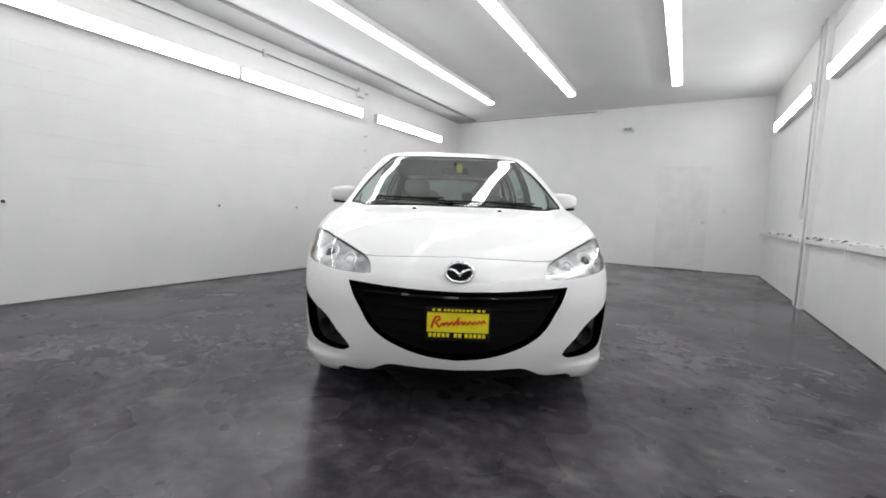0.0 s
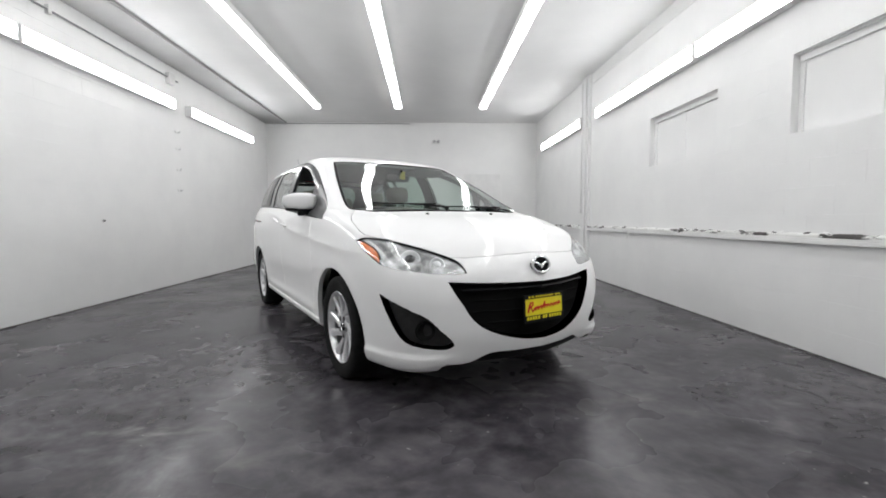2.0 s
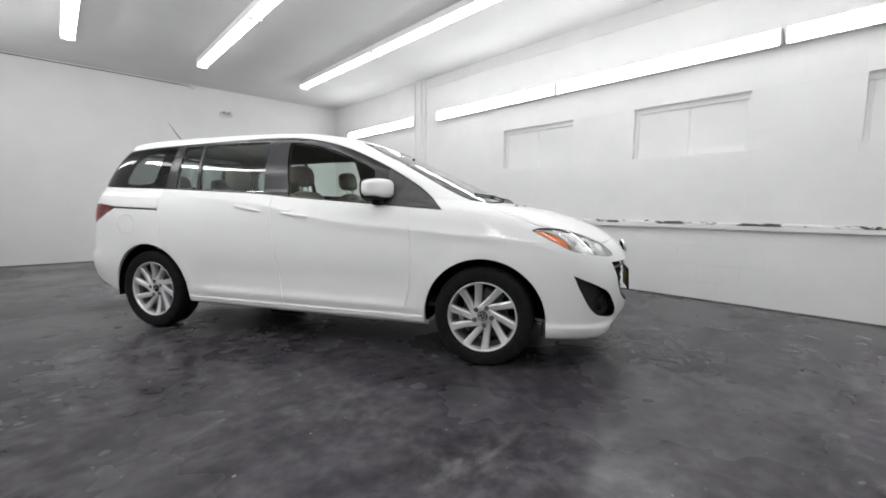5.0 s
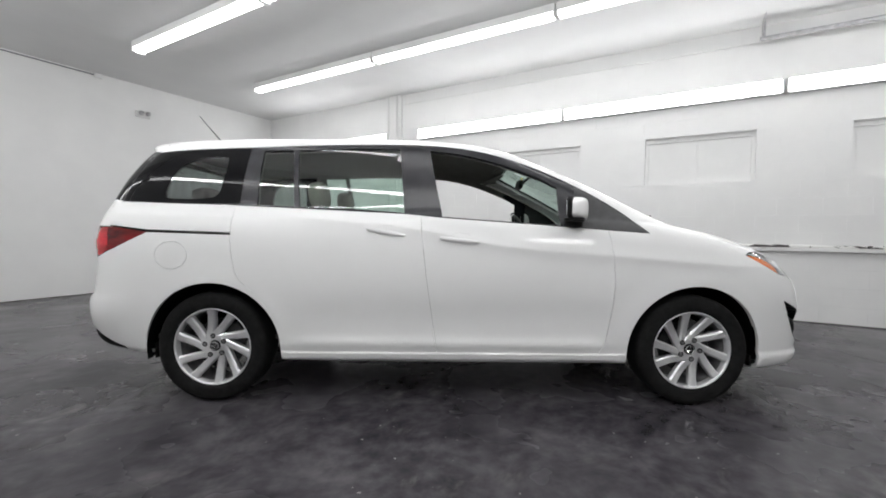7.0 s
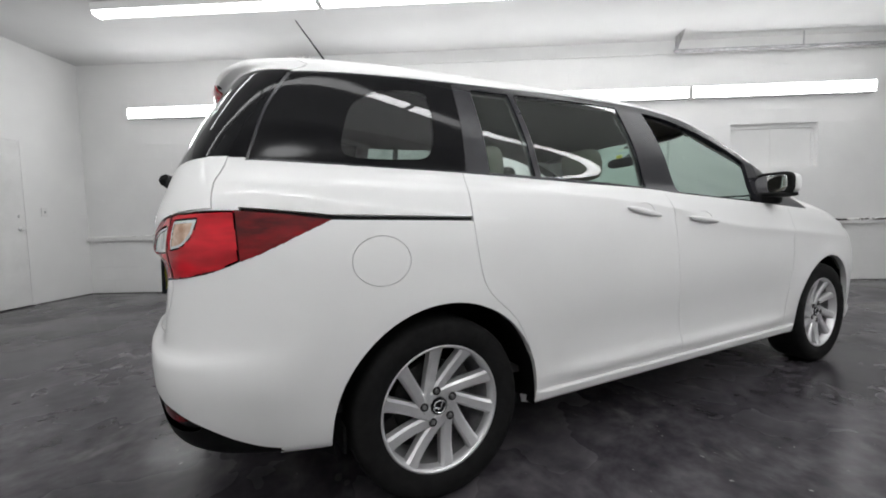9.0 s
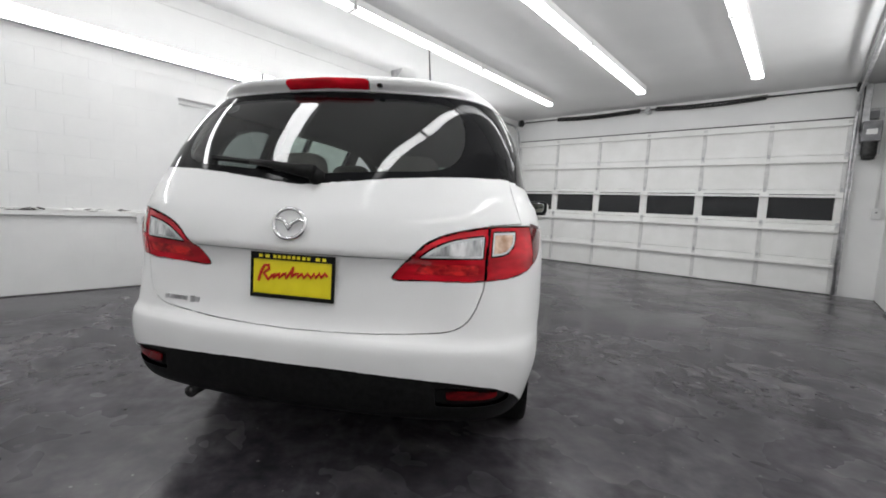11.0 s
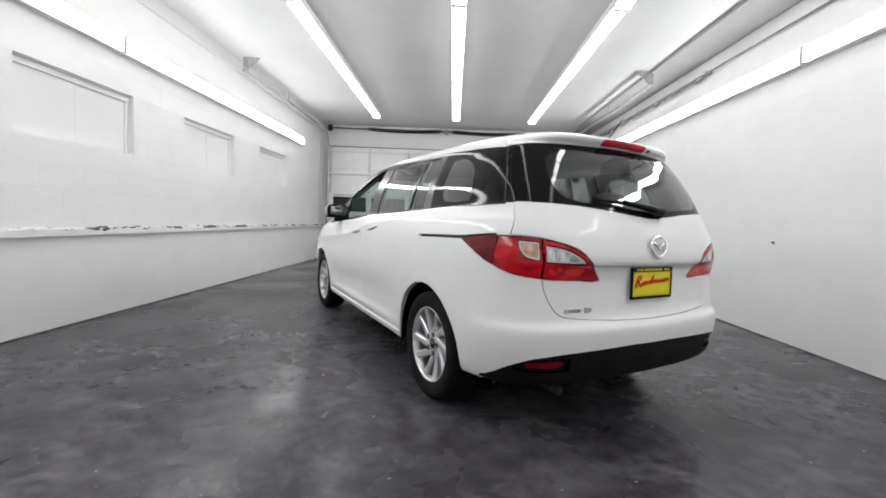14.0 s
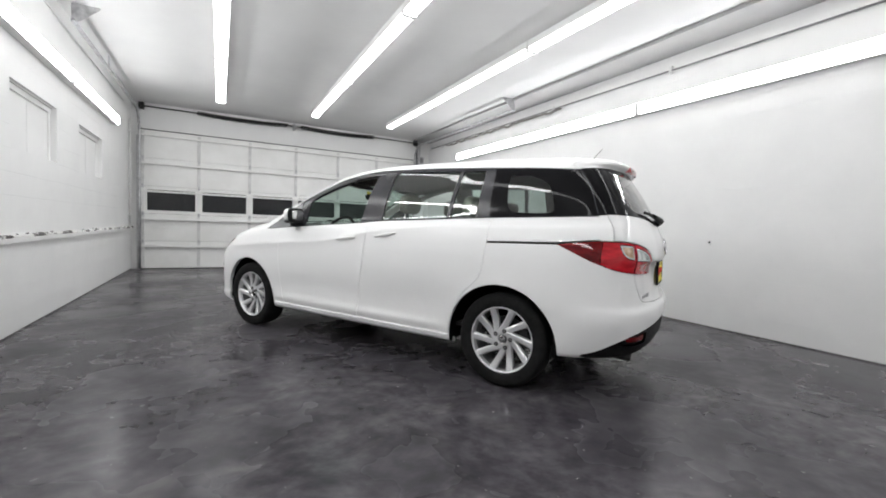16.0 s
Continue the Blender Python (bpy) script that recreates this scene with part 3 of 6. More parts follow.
for k, (x, y, z, w2, label) in enumerate(((2.62, YB, 1.22, 0.10, "light switch"),)):
    sw = thing("light_switch", "white light switch plate beside the door", "switch")
    part("plate", boxes((x - 0.04, x + 0.04, y - 0.008, y, z - 0.06, z + 0.06), bevel=0.003), WHITE, sw)
    part("toggle", boxes((x - 0.006, x + 0.006, y - 0.02, y - 0.008, z - 0.012, z + 0.012), bevel=0.002), GALV, sw)

# ---- the car's skin: rings from the underside to the roof, each through a front, a side and a rear point ----
def smooth_curve(keys, at):
    """A smooth curve through (place, value) keys, without overshoot."""
    k = np.array(keys, float)
    x, v = k[:, 0], k[:, 1]
    d = np.diff(v) / np.diff(x)
    m = np.r_[d[0], [0 if a * b <= 0 else 2 * a * b / (a + b) for a, b in zip(d, d[1:])], d[-1]]
    at = np.clip(np.asarray(at, float), x[0], x[-1])
    i = np.clip(np.searchsorted(x, at) - 1, 0, len(x) - 2)
    h = x[i + 1] - x[i]
    t = (at - x[i]) / h
    return (1 + 2 * t) * (1 - t) ** 2 * v[i] + t * (1 - t) ** 2 * h * m[i] + t * t * (3 - 2 * t) * v[i + 1] + t * t * (t - 1) * h * m[i + 1]


SIDE_W = [(0, .75), (1, .830), (2, .846), (3, .858), (4, .870), (5, .876), (6, .874), (7, .866), (8, .852), (9, .830), (10, .794), (11, .754), (12, .694), (13, .637), (14, .56), (15, .44), (16, .24), (17, 0.0)]
SIDE_Z = [(0, .215), (1, .25), (2, .32), (3, .45), (4, .60), (5, .75), (6, .86), (7, .94), (8, 1.00), (9, 1.05), (10, 1.10), (11, 1.26), (12, 1.405), (13, 1.505), (14, 1.556), (15, 1.585), (16, 1.605), (17, 1.612)]
FRONT_Y = [(0, -2.12), (1, -2.24), (2, -2.285), (3, -2.305), (4, -2.305), (5, -2.28), (6, -2.235), (7, -2.165), (8, -2.03), (9, -1.74), (9.7, -1.43), (9.85, -1.395), (10.15, -1.30), (11, -.945), (12, -.60), (12.7, -.40), (13.3, -.30), (14, -.17), (15, .02), (16, .25), (17, .60)]
FRONT_Z = [(0, .20), (1, .225), (2, .30), (3, .42), (4, .55), (5, .67), (6, .74), (7, .80), (8, .88), (9, .975), (9.7, 1.033), (9.85, 1.048), (10.15, 1.090), (11, 1.247), (12, 1.399), (12.7, 1.487), (13.3, 1.518), (14, 1.545), (15, 1.575), (16, 1.598), (17, 1.612)]
REAR_Y = [(0, 2.08), (1, 2.185), (2, 2.225), (3, 2.243), (4, 2.250), (5, 2.243), (6, 2.235), (7, 2.25), (8, 2.235), (9, 2.206), (10, 2.182), (11, 2.113), (12, 2.025), (12.55, 1.991), (12.75, 1.983), (12.9, 1.996), (13.1, 2.012), (13.4, 2.018), (14, 1.97), (15, 1.74), (16, 1.35), (17, 0.9)]
REAR_Z = [(0, .285), (1, .31), (2, .36), (3, .46), (4, .56), (5, .68), (6, .80), (7, .90), (8, 1.0), (9, 1.08), (10, 1.14), (11, 1.28), (12, 1.42), (13, 1.50), (14, 1.545), (15, 1.575), (16, 1.598), (17, 1.612)]
FRONT_N = [(0, 5.0), (2, 6.5), (7, 6.2), (9, 5.8), (10, 9.0), (11, 9.0), (12.4, 8.0), (13, 6.0), (15, 3.2), (17, 2.5)]
FRONT_BOW = [(0, .10), (2, .14), (6, .16), (8, .14), (9, .06), (10, 0), (17, 0)]
FRONT_ARC = [(0, 0), (8, 0.02), (9, .10), (10, .12), (11.5, .075), (13, .075), (15, .04), (17, 0)]
REAR_BOW = [(0, .10), (3, .11), (6, .13), (9, .14), (10, .145), (12, .17), (13, .19), (15, .06), (17, 0)]
REAR_N = [(0, 9.0), (3, 10.0), (9, 10.0), (10, 10.0), (12.4, 9.0), (13, 7.5), (15, 3.5), (17, 2.5)]
MID_Y = [(0, 0.0), (8, 0.05), (10, 0.25), (17, 0.75)]
CREASE = [(-1.6, .80), (-.8, .865), (-.3, .905), (.2, 1.0), (.8, 1.06), (1.3, 1.10), (2.2, 1.12)]


def shell_grid(rings=170, around=240):
    """Half of the skin (x >= 0) as an array of places, ring by ring, from the front to the rear."""
    s = np.linspace(0, 17, rings)
    w, zs, fy, fz, ry, rz, nf, nr, my, fb, fc, rb = (smooth_curve(c, s) for c in (SIDE_W, SIDE_Z, FRONT_Y, FRONT_Z, REAR_Y, REAR_Z, FRONT_N, REAR_N, MID_Y, FRONT_BOW, FRONT_ARC, REAR_BOW))
    grid = np.zeros((rings, around, 3))
    t = np.linspace(0, math.pi / 2, 400)
    for i in range(rings):
        out = []
        for end, n, z_end, bow in ((fy[i], nf[i], fz[i], (fb[i], fc[i])), (ry[i], nr[i], rz[i], (0, -rb[i]))):
            x, y = w[i] * np.sin(t) ** (2 / n), my[i] + (end - my[i]) * np.cos(t) ** (2 / n)
            b = np.abs((y - my[i]) / (end - my[i])) ** 3
            y = y + (bow[0] * (1 - np.exp(-(x / 0.42) ** 2)) + bow[1] * (x / 0.87) ** 2) * b
            out.append(np.stack([x, y, z_end * b + zs[i] * (1 - b)], 1))
        ring = np.concatenate([out[0], out[1][::-1][1:]])
        far = np.r_[0, np.cumsum(np.linalg.norm(np.diff(ring, axis=0), axis=1))]
        at = np.linspace(0, far[-1], around)
        grid[i] = np.stack([np.interp(at, far, ring[:, k]) for k in range(3)], 1)
    x, y, z = grid[..., 0], grid[..., 1], grid[..., 2]
    z -= 0.025 * np.clip((x - 0.45) / 0.2, 0, 1) * np.clip((-1.6 - y) / 0.1, 0, 1) * np.clip((0.45 - z) / 0.2, 0, 1)
    lip = np.clip((-1.70 - y) / 0.06, 0, 1) * np.clip((x - 0.45) / 0.12, 0, 1) / (1 + np.exp((z - 0.292) / 0.005))
    x, y = x + 0.012 * lip, y - 0.010 * lip
    side = np.clip((x - 0.7) / 0.12, 0, 1) * (np.abs(y) < 2.1)
    fall = (z - smooth_curve(CREASE, y)) / 0.035
    x += side * 0.010 * np.exp(-np.abs(fall) ** 1.3) * np.clip((1.9 - np.abs(y)) / 0.5, 0, 1)
    x -= side * 0.009 * np.exp(-(((z - 0.50) / 0.10) ** 2)) * np.clip((1.0 - np.abs(y)) / 0.25, 0, 1)
    x += side * 0.012 * np.exp(-(((z - 0.345) / 0.035) ** 2)) * np.clip((1.0 - np.abs(y)) / 0.25, 0, 1)
    for yc in (-1.385, 1.363):
        r = np.hypot(y - yc, z - 0.31)
        x += side * 0.005 * np.exp(-(((r - 0.40) / 0.05) ** 2)) * (z < 0.8)
    x += np.clip((x - 0.5) / 0.3, 0, 1) * np.clip((y - 1.74) / 0.15, 0, 1) * 0.020 * np.exp(-(((z - 0.50) / 0.12) ** 2))
    back = np.clip((y - 1.75) / 0.15, 0, 1)
    y += back * 0.022 / (1 + np.exp((z - 0.598) / 0.007))
    y -= np.clip((y - 2.0) / 0.1, 0, 1) * np.clip((0.62 - x) / 0.15, 0, 1) * 0.022 / (1 + np.exp((z - 0.872) / 0.006)) / (1 + np.exp((0.62 - z) / 0.02))
    grid[..., 0], grid[..., 1] = x, y
    grid[:, 0, 0] = grid[:, -1, 0] = 0
    return grid



# ---- cutting the skin into panels ----
def flowing(points, sharp=(), steps=3):
    """A closed outline that flows smoothly through its points, but for sharp corners."""
    pts = [np.array(p, float) for p in points]
    n, out = len(pts), []
    for i in range(n):
        a, b = pts[i], pts[(i + 1) % n]
        p = b - 2 * (b - a) if i in sharp else pts[i - 1]
        q = a + 2 * (b - a) if (i + 1) % n in sharp else pts[(i + 2) % n]
        for k in range(steps):
            t = k / steps
            out.append(0.5 * (2 * a + (b - p) * t + (2 * p - 5 * a + 4 * b - q) * t**2 + (3 * a - p - 3 * b + q) * t**3))
    return out


from mathutils.bvhtree import BVHTree


class Skin:
    """Half of the car's skin, on which outlines are cut and the faces within them named."""

    def __init__(self):
        g = shell_grid()
        n, m = g.shape[:2]
        du, dv = np.gradient(g, axis=0), np.gradient(g, axis=1)
        nor = np.cross(dv, du)
        nor[-1] = (0, 0, 1)
        nor[:, 0, 0] = nor[:, -1, 0] = 0
        nor /= np.linalg.norm(nor, axis=2, keepdims=True) + 1e-12
        out = np.sign((nor * (g - np.array([0, 0, 0.8]))).sum(2))
        nor *= np.where(out == 0, 1, out)[..., None]
        self.nor, self.m = nor.reshape(-1, 3), m
        quads = [(i * m + j, i * m + j + 1, (i + 1) * m + j + 1, (i + 1) * m + j) for i in range(n - 1) for j in range(m - 1)]
        pts = [Vector(p) for p in g.reshape(-1, 3)]
        self.quads, self.pts = quads, pts
        self.tree = BVHTree.FromPolygons(pts, quads)
        self.bm = bmesh.new()
        vs = [self.bm.verts.new(p) for p in pts]
        for q in quads:
            try:
                self.bm.faces.new([vs[k] for k in q])
            except ValueError:
                pass
        bmesh.ops.remove_doubles(self.bm, verts=self.bm.verts[:], dist=1e-5)
        self.names = {"body": 0}
        self.layer = self.bm.faces.layers.int.new("panel")

    def normal(self, p):
        """The skin's own smooth normal at the place nearest to p."""
        loc, _, k, _ = self.tree.find_nearest(p)
        q = self.quads[k]
        w = [1 / ((self.pts[c] - loc).length_squared + 1e-9) for c in q]
        v = Vector(np.array([self.nor[c] * a for c, a in zip(q, w)]).sum(0))
        if p.x < 1e-4:
            v.x = 0
        return v.normalized()

    def project(self, view, p):
        if view == "x":
            return (p[1], p[2])
        if view == "y":
            return (p[0], p[2])
        if view == "z":
            return (p[0], p[1])
        return (math.atan2(p[1] - view[1], p[0] - view[0]) * 0.6, p[2])

    def plane(self, view, a, b):
        d = (b[0] - a[0], b[1] - a[1])
        if view == "x":
            return Vector((0, a[0], a[1])), Vector((0, -d[1], d[0]))
        if view == "y":
            return Vector((a[0], 0, a[1])), Vector((-d[1], 0, d[0]))
        if view == "z":
            return Vector((a[0], a[1], 0)), Vector((-d[1], d[0], 0))
        r = 0.6
        pa, pb = (Vector((view[0] + r * math.cos(u / 0.6), view[1] + r * math.sin(u / 0.6), v)) for u, v in (a, b))
        axis = Vector((view[0], view[1], (a[1] + b[1]) / 2))
        return pa, (pb - pa).cross((pa + pb) / 2 - axis)

    def cut(self, name, view, outline, where=lambda c: True, over=("body",)):
        """Cuts the outline into the skin and names the faces within it, if they bear one of the names in over."""
        poly = [self.project(view, p) if len(p) == 3 else tuple(p) for p in outline]
        lo = [min(p[k] for p in poly) - 0.09 for k in (0, 1)]
        hi = [max(p[k] for p in poly) + 0.09 for k in (0, 1)]
        near = {}
        for f in self.bm.faces:
            c = f.calc_center_median()
            if where(c):
                u = self.project(view, c)
                if lo[0] < u[0] < hi[0] and lo[1] < u[1] < hi[1]:
                    near[f] = u
        for a, b in zip(poly, poly[1:] + poly[:1]):
            d = (b[0] - a[0], b[1] - a[1])
            l2 = d[0] ** 2 + d[1] ** 2
            if l2 < 1e-10:
                continue
            some = []
            for f, u in near.items():
                t = min(1, max(0, ((u[0] - a[0]) * d[0] + (u[1] - a[1]) * d[1]) / l2))
                if (u[0] - a[0] - t * d[0]) ** 2 + (u[1] - a[1] - t * d[1]) ** 2 < 0.055**2:
                    some.append(f)
            if not some:
                continue
            geom = set(some)
            for f in some:
                geom.update(f.edges), geom.update(f.verts)
            co, no = self.plane(view, a, b)
            if no.length < 1e-9:
                continue
            r = bmesh.ops.bisect_plane(self.bm, geom=list(geom), dist=2e-4, plane_co=co, plane_no=no.normalized())
            fresh = {f for e in r["geom_cut"] if isinstance(e, bmesh.types.BMEdge) for f in e.link_faces} | set(some)
            for f in fresh:
                c = f.calc_center_median()
                if where(c):
                    near[f] = self.project(view, c)
        self.names.setdefault(name, len(self.names))
        allowed = {self.names[o] for o in over if o in self.names}
        xs, ys = np.array([p[0] for p in poly]), np.array([p[1] for p in poly])
        xt, yt = np.roll(xs, -1), np.roll(ys, -1)
        for f in near:
            if f[self.layer] in allowed:
                u = self.project(view, f.calc_center_median())
                cross = (ys > u[1]) != (yt > u[1])
                hits = cross & (u[0] < (xt - xs) * (u[1] - ys) / np.where(cross, yt - ys, 1) + xs)
                if hits.sum() % 2:
                    f[self.layer] = self.names[name]

    def panel(self, name, labels, mat, parent, both="join", gap=0.0013, flange=0.02, push=0.0, label="", keep=lambda c: True, seamless=()):
        """The faces of those names as a panel with turned-in edges. both: join (one panel across the car) or pair (one each side)."""
        ids = {self.names[k] for k in labels if k in self.names}
        faces = [f for f in self.bm.faces if f[self.layer] in ids and keep(f.calc_center_median())]
        inside = set(faces)
        verts = list({v for f in faces for v in f.verts})
        at = {v: k for k, v in enumerate(verts)}
        nor = [self.normal(v.co) for v in verts]
        co = [v.co.copy() for v in verts]
        rim = [(e, next(f for f in e.link_faces if f in inside)) for e in {e for f in faces for e in f.edges}
               if sum(f in inside for f in e.link_faces) == 1 and not (abs(e.verts[0].co.x) < 1e-4 and abs(e.verts[1].co.x) < 1e-4)]
        still = {self.names[k] for k in seamless if k in self.names}
        rim = [(e, f) for e, f in rim if not any(o[self.layer] in still for o in e.link_faces)]
        inward = {}
        for e, f in rim:
            a, b = e.verts
            n = (nor[at[a]] + nor[at[b]]).normalized()
            d = n.cross(b.co - a.co).normalized()
            if d.dot(f.calc_center_median() - (a.co + b.co) / 2) < 0:
                d.negate()
            for v in (a, b):
                inward[v] = inward.get(v, Vector()) + d
        for v, d in inward.items():
            if abs(v.co.x) < 1e-4:
                d.x = 0
            if d.length > 1e-6:
                inward[v] = d.normalized()
                co[at[v]] += gap * inward[v]
        for k in range(len(co)):
            co[k] -= push * nor[k]
        polys = [[at[v] for v in f.verts] for f in faces]
        if flange:
            low, top = {}, {}
            for v, d in inward.items():
                k = at[v]
                top[v] = len(co)
                co.append(co[k].copy()), nor.append(-d if d.length > 0.5 else nor[k])
                low[v] = len(co)
                co.append(co[k] - flange * nor[k]), nor.append(-d if d.length > 0.5 else nor[k])
            for e, f in rim:
                a, b = e.verts
                loop = next(l for l in e.link_loops if l.face is f)
                if loop.vert is b:
                    a, b = b, a
                polys.append([top[b], top[a], low[a], low[b]])
        made = []
        if both == "join":
            n = len(co)
            mid = {k: k for k in range(n) if abs(co[k].x) < 1e-4}
            other = {k: mid.get(k, n + k) for k in range(n)}
            co2 = co + [Vector((-p.x, p.y, p.z)) for p in co]
            nor2 = nor + [Vector((-p.x, p.y, p.z)) for p in nor]
            made.append((co2, nor2, polys + [[other[k] for k in p][::-1] for p in polys]))
        else:
            made.append((co, nor, polys))
            made.append(([Vector((-p.x, p.y, p.z)) for p in co], [Vector((-p.x, p.y, p.z)) for p in nor], [p[::-1] for p in polys]))
        obs = []
        for (cs, ns, ps), sgn in zip(made, (1, -1)):
            me = bpy.data.meshes.new(name)
            me.from_pydata(cs, [], ps)
            me.materials.append(mat)
            me.shade_smooth()
            me.normals_split_custom_set_from_vertices(ns)
            ob = new(name, me)
            ob.parent = parent[0 if sgn > 0 else 1] if isinstance(parent, (list, tuple)) else parent
            if label:
                tagged(ob, label)
            obs.append(ob)
        return obs if both == "pair" else obs[0]

# ---- the car ----
CAR = pose(0, 0, 0, 0, 0, 29.9)
PAINT = vary(material("white_car_paint", (0.85, 0.85, 0.84), 0.4, coat=0.5, spec=0.04), (0.84, 0.84, 0.835), (0.86, 0.86, 0.855), 2.0, bump=0.004, bump_scale=900)
GLOSS_BLACK = material("gloss_black_trim", (0.008, 0.008, 0.009), 0.07, spec=0.13)
MATT_BLACK = vary(material("black_plastic", (0.010, 0.010, 0.010), 0.5, spec=0.12), (0.006, 0.006, 0.006), (0.012, 0.012, 0.012), 40, bump=0.05, bump_scale=500)
FRAME_BLACK = vary(material("satin_black_pillar", (0.022, 0.022, 0.026), 0.26), (0.019, 0.019, 0.023), (0.026, 0.026, 0.031), 6)
SAIL = vary(material("grey_sail_trim", (0.05, 0.05, 0.053), 0.35), (0.045, 0.045, 0.047), (0.06, 0.06, 0.063), 30)
RUBBER = vary(material("tyre_rubber", (0.010, 0.010, 0.010), 0.75, spec=0.15), (0.008, 0.008, 0.008), (0.014, 0.014, 0.014), 25, bump=0.1, bump_scale=300)
ALLOY = vary(material("silver_alloy", (0.72, 0.72, 0.73), 0.3, metal=0.6, coat=0.4), (0.68, 0.68, 0.69), (0.76, 0.76, 0.77), 20)
CHROME = material("chrome", (0.85, 0.85, 0.86), 0.08, metal=1.0)
SILVER = vary(material("reflector_silver", (0.8, 0.81, 0.82), 0.22, metal=0.35), (0.66, 0.67, 0.68), (0.88, 0.89, 0.90), 22, bump=0.15, bump_scale=60)
RED_LENS = vary(material("red_lens", (0.55, 0.006, 0.016), 0.08, spec=0.35, coat=0.3), (0.36, 0.002, 0.009), (0.70, 0.008, 0.022), 7, detail=2.0, lo=0.35, hi=0.65, stretch=(1, 1, 3.0), bump=0.04, bump_scale=120)
RED_FACETS = vary(material("faceted_red_lens", (0.8, 0.02, 0.02), 0.06, spec=0.5, coat=0.6), (0.30, 0.002, 0.008), (0.92, 0.030, 0.030), 26, detail=3.0, lo=0.36, hi=0.64, stretch=(1, 1, 1.6), bump=0.35, bump_scale=70)
DARK_RED = vary(material("dark_red_lens", (0.2, 0.004, 0.010), 0.08, spec=0.4), (0.05, 0.002, 0.003), (0.26, 0.004, 0.008), 7, stretch=(1, 0.7, 3.0))
CLEAR_LENS = vary(material("clear_lamp_lens", (0.6, 0.6, 0.6), 0.12, coat=0.6), (0.16, 0.16, 0.17), (0.80, 0.80, 0.80), 9, detail=3.0, stretch=(2.6, 1, 0.7))
SMOKE_LENS = vary(material("smoked_lamp_lens", (0.45, 0.33, 0.27), 0.15, coat=0.8), (0.42, 0.24, 0.15), (0.72, 0.52, 0.40), 24, detail=2.0)
BEZEL = vary(material("headlamp_bezel", (0.55, 0.56, 0.57), 0.25, metal=0.6), (0.20, 0.20, 0.20), (0.78, 0.78, 0.78), 14, detail=3.0, bump=0.25, bump_scale=45)
FOG_PLASTIC = vary(material("grained_grey_plastic", (0.03, 0.03, 0.03), 0.55, spec=0.3), (0.022, 0.022, 0.022), (0.036, 0.036, 0.036), 30, bump=0.1, bump_scale=400)
AMBER = material("amber_reflector", (0.85, 0.22, 0.06), 0.18, coat=0.8)
TRIM = vary(material("grey_cabin_trim", (0.20, 0.195, 0.185), 0.7), (0.18, 0.175, 0.165), (0.22, 0.215, 0.205), 12, bump=0.1, bump_scale=300)
DARK_TRIM = vary(material("dark_cabin_trim", (0.03, 0.03, 0.03), 0.6), (0.025, 0.025, 0.025), (0.045, 0.045, 0.045), 20, bump=0.1, bump_scale=300)
CLOTH = vary(material("sand_seat_cloth", (0.30, 0.28, 0.24), 0.9), (0.26, 0.242, 0.21), (0.35, 0.325, 0.285), 9, bump=0.25, bump_scale=260)
UNDER = material("underbody_black", (0.005, 0.005, 0.005), 0.8, spec=0.1)
YELLOW = vary(material("yellow_plate", (0.85, 0.72, 0.01), 0.45), (0.80, 0.68, 0.01), (0.88, 0.76, 0.02), 15)
PLATE_RED = material("red_print", (0.60, 0.02, 0.01), 0.5)


def glass_material(name, tint, gloss=(1, 1, 1), least=0.07):
    """Thin glass: tinted sight through it, and a reflection that grows towards grazing."""
    m = bpy.data.materials.new(name)
    m.use_nodes = True
    nt = m.node_tree
    nt.nodes.clear()
    out, mix = nt.nodes.new("ShaderNodeOutputMaterial"), nt.nodes.new("ShaderNodeMixShader")
    see, shine, lw = nt.nodes.new("ShaderNodeBsdfTransparent"), nt.nodes.new("ShaderNodeBsdfGlossy"), nt.nodes.new("ShaderNodeLayerWeight")
    see.inputs["Color"].default_value = (*tint, 1)
    shine.inputs["Color"].default_value = (*gloss, 1)
    shine.inputs["Roughness"].default_value = 0.015
    up, add = nt.nodes.new("ShaderNodeMath"), nt.nodes.new("ShaderNodeMath")
    lw.inputs["Blend"].default_value = 0.5
    up.operation, add.operation = "POWER", "MULTIPLY_ADD"
    up.inputs[1].default_value = 4.0
    add.inputs[1].default_value, add.inputs[2].default_value = 0.9, least
    nt.links.new(lw.outputs["Facing"], up.inputs[0])
    nt.links.new(up.outputs[0], add.inputs[0])
    nt.links.new(add.outputs[0], mix.inputs[0])
    nt.links.new(see.outputs[0], mix.inputs[1])
    nt.links.new(shine.outputs[0], mix.inputs[2])
    nt.links.new(mix.outputs[0], out.inputs[0])
    return m


GLASS = glass_material("green_tinted_glass", (0.73, 0.85, 0.79))
SCREEN_GLASS = glass_material("green_windscreen_glass", (0.56, 0.69, 0.63))
DARK_GLASS = glass_material("darker_rear_glass", (0.40, 0.44, 0.43))
LENS_GLASS = glass_material("headlamp_glass", (0.95, 0.96, 0.96), least=0.03)

car = thing("car", "white compact van with sliding doors, parked on the floor", "car", CAR)
skin = Skin()
NOSE, TAIL = (0.25, -1.45), (0.25, 1.5)


def side(c):
    return c.x > 0.3


